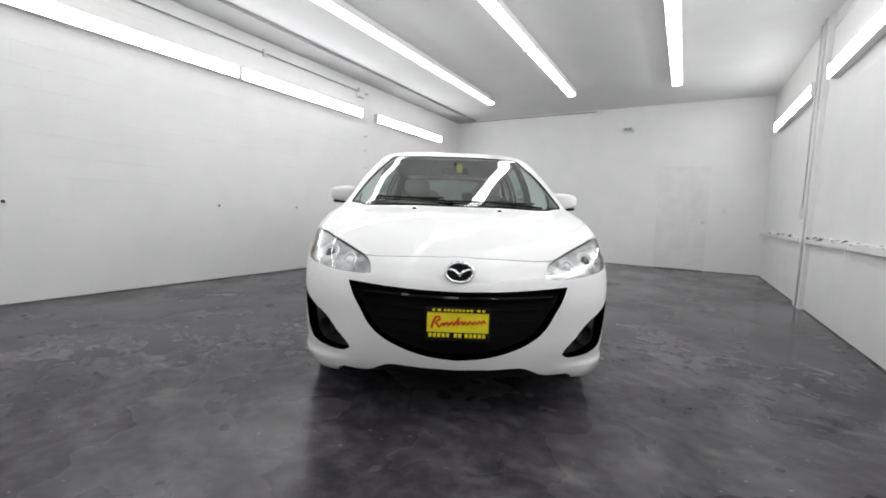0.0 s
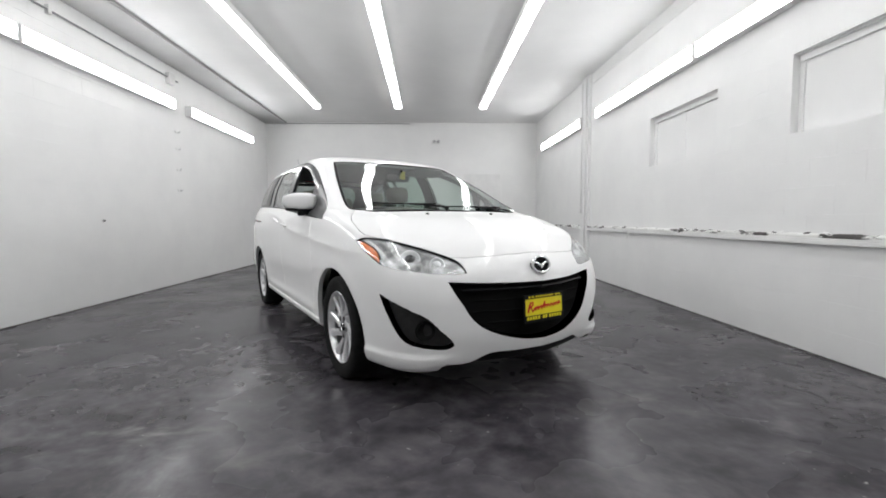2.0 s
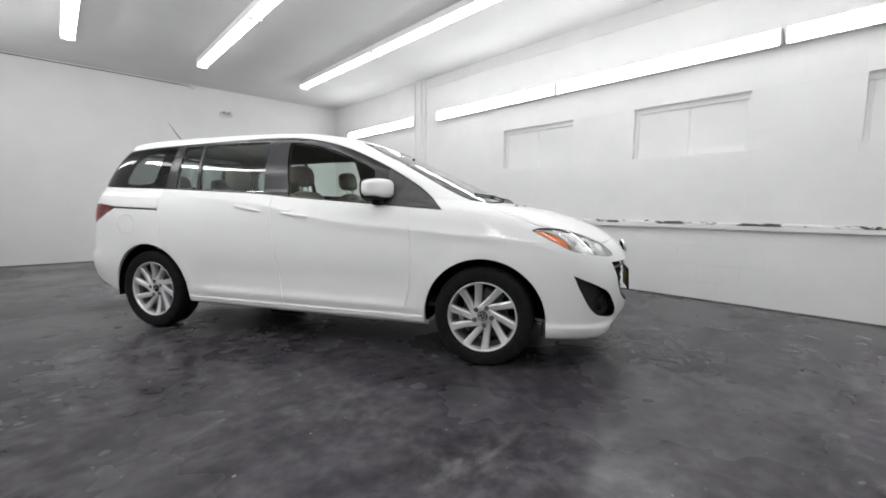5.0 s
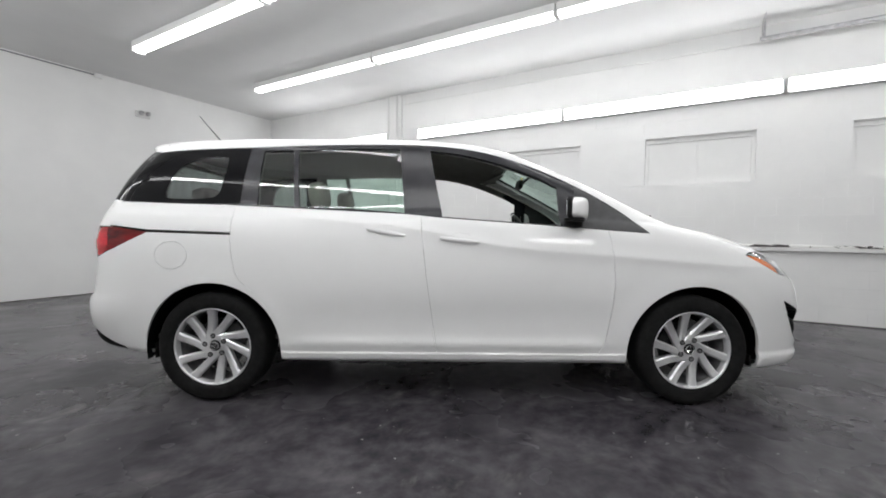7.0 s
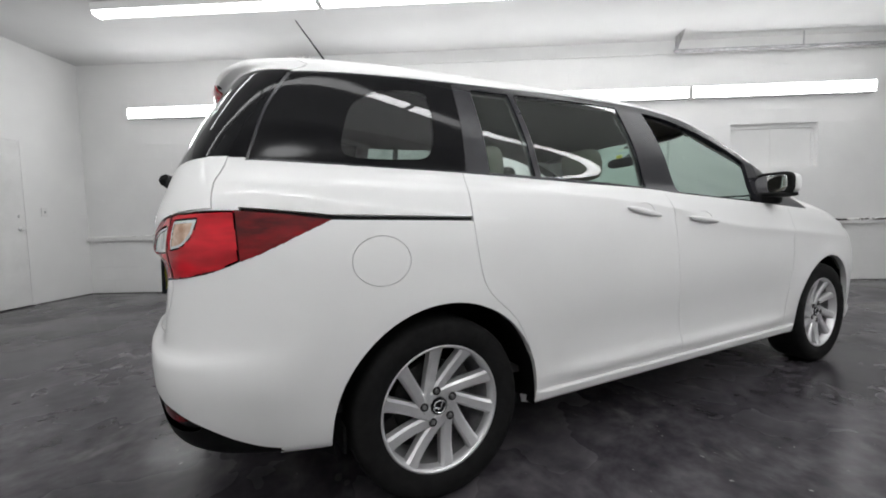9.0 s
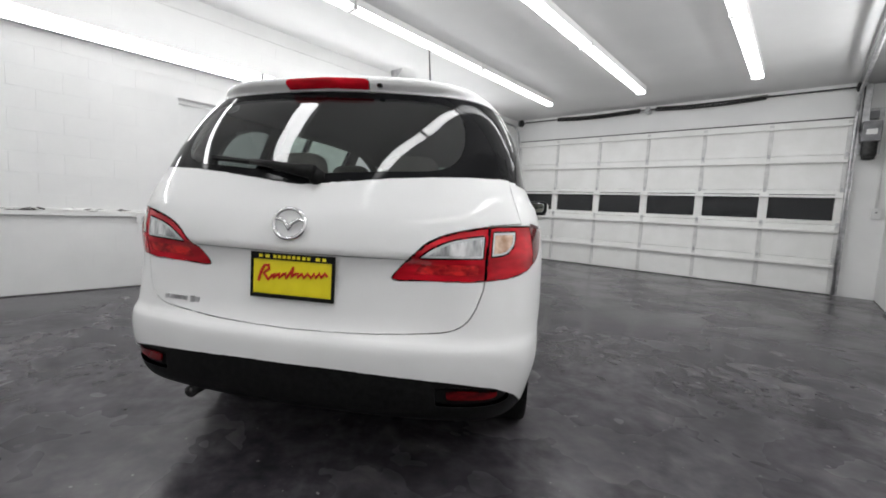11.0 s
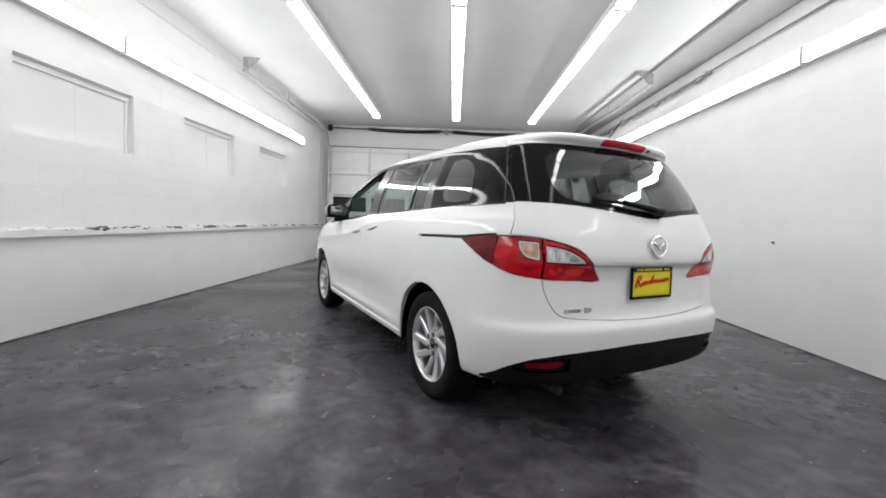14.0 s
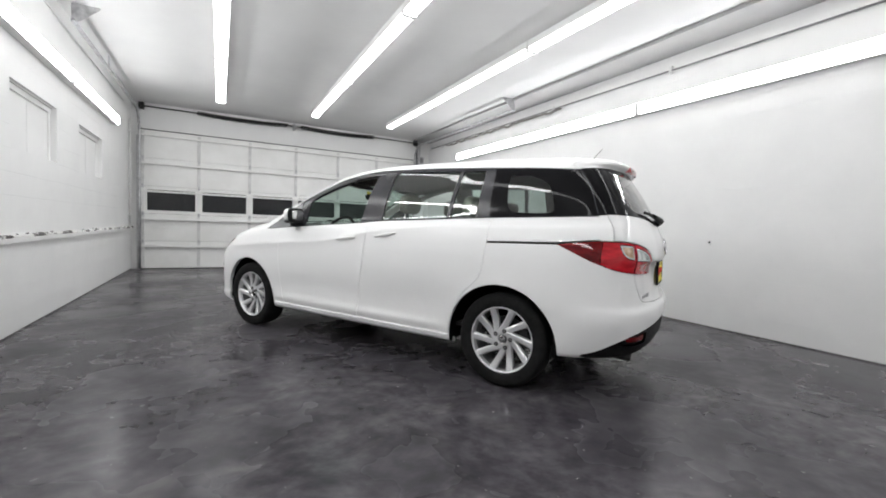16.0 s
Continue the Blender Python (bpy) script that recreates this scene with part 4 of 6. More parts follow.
# side glass band with its black frame
skin.cut("band", "x", flowing([(1.945, 1.152), (1.64, 1.141), (1.24, 1.130), (0.65, 1.104), (0.28, 1.087), (0.07, 1.067), (-0.32, 1.040), (-0.63, 1.019), (-0.88, 1.001),
                               (-1.112, 0.985), (-0.985, 1.10), (-0.82, 1.205), (-0.62, 1.309), (-0.405, 1.400), (-0.203, 1.461), (0.0, 1.497), (0.22, 1.514), (0.70, 1.511),
                               (1.21, 1.490), (1.51, 1.476), (1.80, 1.459), (1.885, 1.32)], sharp=(0, 9, 20)), where=side)
skin.cut("quarter_glass", "x", flowing([(1.935, 1.158), (1.64, 1.147), (1.232, 1.137), (1.222, 1.30), (1.215, 1.483), (1.51, 1.470), (1.79, 1.453), (1.875, 1.32)], sharp=(0, 2, 4, 6)), where=side, over=("band",))
skin.cut("vent_glass", "x", flowing([(1.128, 1.136), (0.915, 1.128), (0.955, 1.472), (1.135, 1.468)], sharp=(0, 1, 2, 3), steps=2), where=side, over=("band",))
skin.cut("slide_glass", "x", flowing([(0.885, 1.127), (0.55, 1.112), (0.278, 1.095), (0.298, 1.30), (0.316, 1.483), (0.60, 1.484), (0.926, 1.474), (0.905, 1.30)], sharp=(0, 2, 4, 6)), where=side, over=("band",))
skin.cut("front_glass", "x", flowing([(0.058, 1.074), (-0.32, 1.047), (-0.615, 1.030), (-0.606, 1.248), (-0.497, 1.306), (-0.331, 1.373), (-0.165, 1.424), (0.004, 1.460), (0.135, 1.474), (0.10, 1.28)], sharp=(0, 2, 3, 8)), where=side, over=("band",))
skin.cut("sail", "x", flowing([(-0.70, 1.016), (-0.88, 1.004), (-1.104, 0.988), (-0.985, 1.094), (-0.82, 1.198), (-0.71, 1.256)], sharp=(0, 2, 5)), where=side, over=("band",))
# doors below the glass
skin.cut("front_door", "x", flowing([(0.176, 1.12), (0.181, 1.074), (0.155, 0.798), (0.112, 0.474), (0.086, 0.297), (-0.35, 0.293), (-0.835, 0.300), (-0.865, 0.36), (-0.897, 0.516), (-0.910, 0.71),
                                     (-0.897, 0.868), (-0.875, 1.01)], sharp=(0, 4, 6, 11)), where=side)
skin.cut("sliding_door", "x", flowing([(1.245, 1.16), (1.247, 1.13), (1.252, 0.98), (1.236, 0.822), (1.200, 0.712), (1.080, 0.596), (1.002, 0.44), (0.972, 0.301), (0.55, 0.295), (0.086, 0.297),
                                       (0.112, 0.474), (0.155, 0.798), (0.181, 1.074), (0.18, 1.11)], sharp=(0, 7, 9, 13)), where=side)
skin.cut("fuel_door", "x", [(1.584 + 0.093 * math.cos(t), 0.844 + 0.077 * math.sin(t)) for t in np.linspace(0, 2 * math.pi, 29)[:-1]], where=side)
skin.cut("slide_rail", "x", [(1.238, 0.974), (1.73, 0.988), (1.857, 1.002), (1.97, 1.013), (1.97, 1.003), (1.857, 0.991), (1.73, 0.974), (1.238, 0.961)], where=side)
for yc, r in ((-1.380, 0.384), (1.363, 0.386)):
    arch = [(yc + r * math.cos(t), 0.305 + r * 0.995 * math.sin(t)) for t in np.linspace(math.pi, 0, 37)]
    skin.cut("arch", "x", arch + [(yc + r, 0.05), (yc - r, 0.05)], where=side, over=("body", "front_door", "sliding_door"))
for y, z, door in ((0.372, 0.998, "sliding_door"), (-0.045, 0.957, "front_door")):
    skin.cut("cup_" + door, "x", [(y + 0.062 * math.cos(t), z - 0.012 + 0.036 * math.sin(t)) for t in np.linspace(0, 2 * math.pi, 25)[:-1]], where=side, over=(door,))
# front
skin.cut("frit", "z", flowing([(0, -0.415), (0.24, -0.418), (0.535, -0.405), (0.622, -0.725), (0.683, -1.015), (0.705, -1.15), (0.710, -1.215), (0.690, -1.28), (0.57, -1.352), (0.40, -1.376), (0.15, -1.395),
                               (0, -1.40), (-0.05, -1.40), (-0.05, -0.415)], sharp=(0, 2, 11, 12, 13)), where=lambda c: c.z > 0.95 and c.y < 0, over=("body",))
skin.cut("windscreen", "z", flowing([(0, -0.43), (0.24, -0.433), (0.52, -0.420), (0.605, -0.73), (0.667, -1.02), (0.691, -1.15), (0.697, -1.21), (0.678, -1.275), (0.57, -1.350), (0.40, -1.373), (0.15, -1.392),
                                     (0, -1.396), (-0.05, -1.396), (-0.05, -0.43)], sharp=(0, 2, 11, 12, 13)), where=lambda c: c.z > 0.95 and c.y < 0, over=("frit", "body", "band"))
skin.cut("cowl", "z", flowing([(0, -1.38), (0.40, -1.358), (0.56, -1.33), (0.675, -1.255), (0.695, -1.262), (0.66, -1.295), (0.58, -1.37), (0.40, -1.402), (0, -1.425), (-0.05, -1.425), (-0.05, -1.38)], sharp=(0, 3, 4, 8, 9, 10)),
         where=lambda c: c.z > 0.95 and c.y < -1)
skin.cut("headlamp", NOSE, flowing([(.823, -1.671, .866), (.796, -1.719, .882), (.726, -1.826, .876), (.664, -1.900, .856), (.615, -1.947, .840), (.538, -2.016, .811), (.452, -2.090, .773), (.425, -2.140, .738),
                                    (.415, -2.158, .704), (.470, -2.145, .699), (.584, -2.104, .706), (.680, -2.047, .719), (.745, -1.977, .732), (.787, -1.896, .751), (.807, -1.818, .791), (.819, -1.751, .824)], sharp=(0, 8)),
         where=lambda c: c.y < -1.55 and c.z > 0.6)
skin.cut("amber", NOSE, flowing([(.823, -1.671, .866), (.803, -1.735, .860), (.778, -1.835, .824), (.780, -1.880, .786), (.785, -1.898, .752), (.807, -1.818, .791), (.819, -1.751, .824)], sharp=(0, 4)),
         where=lambda c: c.y < -1.55 and c.z > 0.6, over=("headlamp",))
skin.cut("hood", "z", flowing([(0, -2.173), (0.12, -2.166), (0.24, -2.143), (0.46, -2.075), (0.54, -2.006), (0.615, -1.937), (0.664, -1.89), (0.726, -1.816), (0.785, -1.70), (0.785, -1.55), (0.765, -1.44), (0.70, -1.31),
                               (0.665, -1.275), (0.58, -1.36), (0.40, -1.39), (0, -1.41), (-0.05, -1.41), (-0.05, -2.173)], sharp=(0, 12, 15, 16, 17)), where=lambda c: c.z > 0.74 and c.y < -1.2)
skin.cut("grille", "y", flowing([(0, 0.648), (0.19, 0.649), (0.36, 0.653), (0.52, 0.664), (0.492, 0.60), (0.455, 0.54), (0.42, 0.482), (0.372, 0.435), (0.30, 0.396), (0.20, 0.364), (0.10, 0.346), (0, 0.340), (-0.05, 0.340), (-0.05, 0.648)],
                                sharp=(0, 3, 11, 12, 13)), where=lambda c: c.y < -1.9)
skin.cut("fog_recess", NOSE, flowing([(.795, -1.917, .600), (.768, -1.988, .572), (.715, -2.055, .538), (.632, -2.12, .490), (.574, -2.153, .428), (.518, -2.172, .372), (.505, -2.178, .345), (.545, -2.160, .328), (.640, -2.113, .338),
                                      (.705, -2.062, .358), (.738, -2.022, .395), (.760, -1.995, .445), (.780, -1.955, .52)], sharp=(0, 6)), where=lambda c: c.y < -1.7 and c.z < 0.75)
skin.cut("chin", "y", flowing([(0, 0.291), (0.15, 0.290), (0.29, 0.290), (0.345, 0.275), (0.40, 0.246), (0.46, 0.236), (0.56, 0.236), (0.57, 0.1), (-0.05, 0.1), (-0.05, 0.291)], sharp=(0, 7, 8, 9)), where=lambda c: c.y < -1.9)
skin.cut("front_bumper", "x", flowing([(-1.70, 0.1), (-1.735, 0.45), (-1.73, 0.60), (-1.77, 0.70), (-1.86, 0.775), (-2.0, 0.80), (-2.5, 0.81), (-2.5, 0.1)], sharp=(0, 6, 7)), where=lambda c: c.y < -1.5)
# rear
skin.cut("tail_lamp", TAIL, flowing([(.850, 1.725, .976), (.837, 1.857, .991), (.810, 1.984, 1.004), (.764, 2.084, 1.004), (.672, 2.147, .997), (.562, 2.174, .975), (.478, 2.186, .943), (.422, 2.192, .893), (.372, 2.193, .838),
                                     (.350, 2.19, .807), (.372, 2.186, .797), (.500, 2.166, .804), (.675, 2.136, .814), (.781, 2.073, .830), (.816, 2.015, .850), (.841, 1.926, .884), (.850, 1.834, .926)], sharp=(0, 10)),
         where=lambda c: c.y > 1.6 and 0.7 < c.z < 1.1)
skin.cut("tail_lamp_hatch", "y", [(0.2, 0.7), (0.664, 0.7), (0.668, 0.9), (0.672, 1.1), (0.2, 1.1)], where=lambda c: c.y > 1.9 and 0.7 < c.z < 1.1, over=("tail_lamp",))
skin.cut("tail_clear", "y", flowing([(0.452, 0.884), (0.654, 0.893), (0.655, 0.964), (0.600, 0.955), (0.545, 0.941), (0.490, 0.914)], sharp=(0, 1, 2)), where=lambda c: c.y > 1.9, over=("tail_lamp_hatch",))
skin.cut("tail_smoke", "y", flowing([(0.684, 0.900), (0.730, 0.910), (0.752, 0.942), (0.753, 0.982), (0.684, 0.978)], sharp=(0, 3, 4)), where=lambda c: c.y > 1.9, over=("tail_lamp",))
skin.cut("tail_amber", "y", flowing([(0.689, 0.907), (0.726, 0.916), (0.746, 0.944), (0.747, 0.974), (0.689, 0.971)], sharp=(0, 3, 4)), where=lambda c: c.y > 1.9, over=("tail_smoke",))
skin.cut("tail_reverse", "y", flowing([(0.480, 0.892), (0.649, 0.900), (0.650, 0.956), (0.600, 0.947), (0.545, 0.933), (0.506, 0.913)], sharp=(0, 1, 2)), where=lambda c: c.y > 1.9, over=("tail_clear",))
skin.cut("tail_bright", "y", flowing([(0.425, 0.825), (0.640, 0.832), (0.645, 0.868), (0.450, 0.862)], sharp=(0, 1, 2, 3)), where=lambda c: c.y > 1.9, over=("tail_lamp_hatch",))
skin.cut("tail_dark", "x", [(1.6, 0.75), (1.97, 0.75), (1.985, 1.1), (1.6, 1.1)], where=lambda c: c.x > 0.7, over=("tail_lamp",))
skin.cut("hatch", "y", flowing([(0, 0.607), (0.19, 0.610), (0.38, 0.619), (0.53, 0.633), (0.594, 0.655), (0.629, 0.695), (0.652, 0.752), (0.664, 0.815), (0.668, 1.0), (0.772, 1.010), (0.718, 1.155), (0.684, 1.306), (0.630, 1.45),
                                (0.59, 1.51), (0.45, 1.540), (0, 1.548), (-0.05, 1.548), (-0.05, 0.607)], sharp=(0, 8, 9, 15, 16, 17)), where=lambda c: c.y > 1.6)
skin.cut("lip_groove", "y", [(-0.05, 0.8740), (0.405, 0.8765), (0.405, 0.8735), (-0.05, 0.8710)], where=lambda c: c.y > 1.9, over=("hatch",))
skin.cut("rear_glass", "y", flowing([(0, 1.112), (0.12, 1.124), (0.32, 1.146), (0.50, 1.160), (0.735, 1.168), (0.705, 1.306), (0.655, 1.445), (0.61, 1.468), (0.41, 1.478), (0.17, 1.482), (0, 1.483), (-0.05, 1.483), (-0.05, 1.112)],
                                    sharp=(0, 4, 6, 10, 11, 12)), where=lambda c: c.y > 1.7, over=("hatch",))
skin.cut("rear_window", "y", flowing([(0, 1.150), (0.30, 1.170), (0.48, 1.185), (0.545, 1.24), (0.545, 1.35), (0.49, 1.425), (0.36, 1.450), (0, 1.458), (-0.05, 1.458), (-0.05, 1.150)], sharp=(0, 7, 8, 9)), where=lambda c: c.y > 1.7, over=("rear_glass",))
skin.cut("quarter_window", "x", flowing([(1.67, 1.19), (1.655, 1.27), (1.61, 1.36), (1.50, 1.415), (1.36, 1.425), (1.335, 1.39), (1.345, 1.25), (1.375, 1.185), (1.45, 1.17), (1.62, 1.168)]), where=side, over=("quarter_glass",))
skin.cut("brake_light", "y", flowing([(0, 1.494), (0.165, 1.491), (0.172, 1.512), (0.16, 1.522), (0, 1.527), (-0.05, 1.527), (-0.05, 1.494)], sharp=(0, 1, 3, 4, 5, 6)), where=lambda c: c.y > 1.7, over=("hatch",))
skin.cut("diffuser", "y", flowing([(0, 0.490), (0.19, 0.489), (0.387, 0.482), (0.579, 0.472), (0.70, 0.455), (0.745, 0.437), (0.783, 0.405), (0.803, 0.36), (0.815, 0.30), (0.86, 0.1), (-0.05, 0.1), (-0.05, 0.490)], sharp=(0, 9, 10, 11)), where=lambda c: c.y > 1.88)
skin.cut("pocket", "y", flowing([(0.53, 0.385), (0.70, 0.383), (0.765, 0.395), (0.77, 0.425), (0.735, 0.444), (0.60, 0.455), (0.525, 0.448)], sharp=(0, 6)), where=lambda c: c.y > 1.88, over=("diffuser",))
skin.cut("reflector", "y", flowing([(0.565, 0.404), (0.70, 0.404), (0.735, 0.412), (0.735, 0.430), (0.62, 0.438), (0.56, 0.434)], sharp=(0, 2, 3, 5)), where=lambda c: c.y > 1.88, over=("pocket",))
skin.cut("rear_bumper", "x", flowing([(1.71, 0.1), (1.71, 0.42), (1.76, 0.60), (1.93, 0.70), (2.1, 0.72), (2.6, 0.72), (2.6, 0.1)], sharp=(0, 1, 5, 6)), where=lambda c: c.y > 1.6)
# the black of the side glass runs on to the tailgate
skin.cut("quarter_glass", "x", [(1.70, 1.156), (2.2, 1.164), (2.2, 1.456), (1.70, 1.456)], where=lambda c: c.x > 0.5 and c.y > 1.7)

# painted panels
skin.panel("body", ("body",), PAINT, car, gap=0.0012, flange=0.03, seamless=("rear_bumper", "front_bumper"))
skin.panel("hood", ("hood",), PAINT, car, gap=0.0028)
bumper = skin.panel("front_bumper", ("front_bumper",), PAINT, car, gap=0.0012, flange=0.02, seamless=("body",))
rear_bumper = skin.panel("rear_bumper", ("rear_bumper",), PAINT, car, gap=0.0012, flange=0.02, seamless=("body",))
hatch = skin.panel("tailgate", ("hatch",), PAINT, car, gap=0.0030, seamless=("lip_groove",))
front_doors = skin.panel("front_door", ("front_door",), PAINT, car, both="pair")
sliding_doors = skin.panel("sliding_door", ("sliding_door",), PAINT, car, both="pair", label="white sliding side door")
for ob in skin.panel("fuel_door", ("fuel_door",), PAINT, car, both="pair", gap=0.0008)[:1]:
    bpy.data.objects.remove(ob)
for ob in skin.panel("quarter_panel", ("fuel_door",), PAINT, car, both="pair", gap=-0.0016, flange=0, push=-0.0004)[1:]:
    bpy.data.objects.remove(ob)
skin.panel("slide_rail", ("slide_rail",), MATT_BLACK, car, both="pair", push=0.012, flange=0)
skin.panel("window_frame", ("band",), FRAME_BLACK, car, both="pair", gap=0.0005, flange=0.02, push=0.001, label="gloss black pillars round the side windows")
skin.panel("sail_trim", ("sail",), SAIL, car, both="pair", gap=0.001, flange=0.01)
skin.panel("cowl", ("cowl",), MATT_BLACK, car, gap=0, flange=0.03, push=0.008)
skin.panel("windscreen_border", ("frit",), GLOSS_BLACK, car, gap=0, flange=0.008, push=0.001, label="black edge band of the windscreen")
skin.panel("windscreen", ("windscreen",), SCREEN_GLASS, car, gap=0, flange=0, push=0.003, label="clear windscreen with lamps mirrored in it")
skin.panel("door_glass", ("slide_glass",), GLASS, sliding_doors, both="pair", gap=0, flange=0, push=0.005)
skin.panel("vent_glass", ("vent_glass",), GLASS, sliding_doors, both="pair", gap=0, flange=0, push=0.005)
skin.panel("quarter_glass", ("quarter_window",), DARK_GLASS, car, both="pair", gap=0, flange=0, push=0.0012)
skin.panel("quarter_glass_border", ("quarter_glass",), GLOSS_BLACK, car, both="pair", gap=0, flange=0.012, push=0.001)
skin.panel("lip_groove", ("lip_groove",), PAINT, hatch, gap=0, flange=-0.004, push=0.004)
skin.panel("rear_glass", ("rear_window",), DARK_GLASS, hatch, gap=0, flange=0, push=0.0012)
skin.panel("rear_glass_border", ("rear_glass",), GLOSS_BLACK, hatch, gap=0.001, flange=0.012, push=0.001)
skin.panel("rear_diffuser", ("diffuser",), MATT_BLACK, rear_bumper, gap=0.001, flange=0.01, push=0.004, label="black plastic lower rear bumper")
skin.panel("reflector", ("reflector",), DARK_RED, rear_bumper, both="pair", gap=0.001, flange=0.006, push=0.010)
skin.panel("reflector_pocket", ("pocket", "reflector"), MATT_BLACK, rear_bumper, both="pair", gap=0, flange=-0.016, push=0.020)
skin.panel("high_brake_light", ("brake_light",), RED_LENS, hatch, gap=0.001, flange=0.01, push=-0.003, label="red high brake light over the rear window")
# lamps
tail = skin.panel("tail_lamp", ("tail_lamp",), RED_LENS, car, both="pair", gap=0.006, flange=0.03, label="red wraparound tail lamp")
skin.panel("lamp_housing", ("tail_lamp", "tail_smoke", "tail_amber", "tail_dark"), GLOSS_BLACK, tail, both="pair", gap=0.001, flange=0.02, push=0.004)
skin.panel("side_lens", ("tail_dark",), DARK_RED, tail, both="pair", gap=0, flange=0.02)
skin.panel("indicator_bezel", ("tail_smoke",), SILVER, tail, both="pair", gap=0.0, flange=0, push=0.001, label="silver rim round the indicator")
skin.panel("indicator_lens", ("tail_amber",), SMOKE_LENS, tail, both="pair", gap=0.0, flange=0, push=0.002)
tail_in = skin.panel("tail_lamp", ("tail_lamp_hatch",), RED_LENS, hatch, both="pair", gap=0.006, flange=0.03, seamless=("tail_bright",), label="red inner tail lamp on the tailgate")
skin.panel("lamp_housing", ("tail_lamp_hatch", "tail_clear", "tail_reverse", "tail_bright"), GLOSS_BLACK, tail_in, both="pair", gap=0.001, flange=0.02, push=0.004)
skin.panel("reverse_bezel", ("tail_clear",), SILVER, tail_in, both="pair", gap=0.0, flange=0, push=0.001, label="silver rim round the reversing light")
skin.panel("reverse_lens", ("tail_reverse",), CLEAR_LENS, tail_in, both="pair", gap=0.0, flange=0, push=0.003)
skin.panel("brake_reflector", ("tail_bright",), RED_FACETS, tail_in, both="pair", gap=0.0, flange=0, push=0.001, label="bright faceted red brake reflector")
head = skin.panel("headlamp", ("headlamp", "amber"), LENS_GLASS, car, both="pair", gap=0.0025, flange=0.0, label="clear headlamp with amber corner")
skin.panel("bezel", ("headlamp",), BEZEL, head, both="pair", gap=0.001, flange=-0.011, push=0.013)
skin.panel("amber_reflector", ("amber",), AMBER, head, both="pair", gap=0.003, flange=0.0, push=0.004)
skin.panel("grille_back", ("grille",), UNDER, bumper, gap=0, flange=0, push=0.06)
skin.panel("chin_panel", ("chin",), MATT_BLACK, bumper, gap=0, flange=-0.012, push=0.014)
for name, doors in (("front_door", front_doors), ("sliding_door", sliding_doors)):
    skin.panel("handle_recess", ("cup_" + name,), PAINT, doors, both="pair", gap=-0.003, flange=0, push=0.0028)
skin.panel("fog_back", ("fog_recess",), FOG_PLASTIC, bumper, both="pair", gap=0, flange=-0.045, push=0.045)
# lining inside
skin.panel("headlining", ("body",), TRIM, car, gap=0, flange=0, push=0.035, keep=lambda c: c.z > 1.45 and c.y < 1.95)
skin.panel("door_lining", ("front_door",), DARK_TRIM, front_doors, both="pair", gap=0, flange=0, push=0.06)
skin.panel("door_lining", ("sliding_door",), TRIM, sliding_doors, both="pair", gap=0, flange=0, push=0.06)
skin.panel("side_lining", ("body",), TRIM, car, both="pair", gap=0, flange=0, push=0.07, keep=lambda c: c.y > 0.9 and 0.74 < c.z < 1.15 and c.x > 0.5)
skin.panel("pillar_lining", ("band",), TRIM, car, both="pair", gap=0, flange=0, push=0.03, keep=lambda c: c.y > -0.5)
skin.panel("tailgate_lining", ("hatch",), DARK_TRIM, hatch, gap=0, flange=0, push=0.05, keep=lambda c: c.z < 1.16)
part("underbody", boxes((-0.76, 0.76, -0.95, 0.93, 0.245, 0.34), (-0.50, 0.50, -2.02, -0.96, 0.25, 0.36), (-0.50, 0.50, 0.94, 2.05, 0.27, 0.38), bevel=0.02), UNDER, car)
for sx in (-1, 1):
    for yc in (-1.380, 1.363):
        bm = bmesh.new()
        ring = [[bm.verts.new((sx * x, yc + r * math.cos(t), 0.305 + r * math.sin(t))) for t in np.linspace(-0.16, math.pi + 0.16, 30)] for x, r in ((0.842 if yc > 0 else 0.806, 0.3840 if yc > 0 else 0.396), (0.80, 0.3845 if yc > 0 else 0.398), (0.76, 0.405), (0.50, 0.41), (0.50, 0.02))]
        for a, b in zip(ring, ring[1:]):
            for k in range(29):
                bm.faces.new((a[k], a[k + 1], b[k + 1], b[k]))
        bmesh.ops.recalc_face_normals(bm, faces=bm.faces[:])
        part("wheel_housing", bm, UNDER, car, smooth=True)


# ---- wheels ----
BARREL = vary(material("dull_rim_barrel", (0.22, 0.22, 0.225), 0.4, metal=0.4), (0.17, 0.17, 0.175), (0.27, 0.27, 0.275), 18)

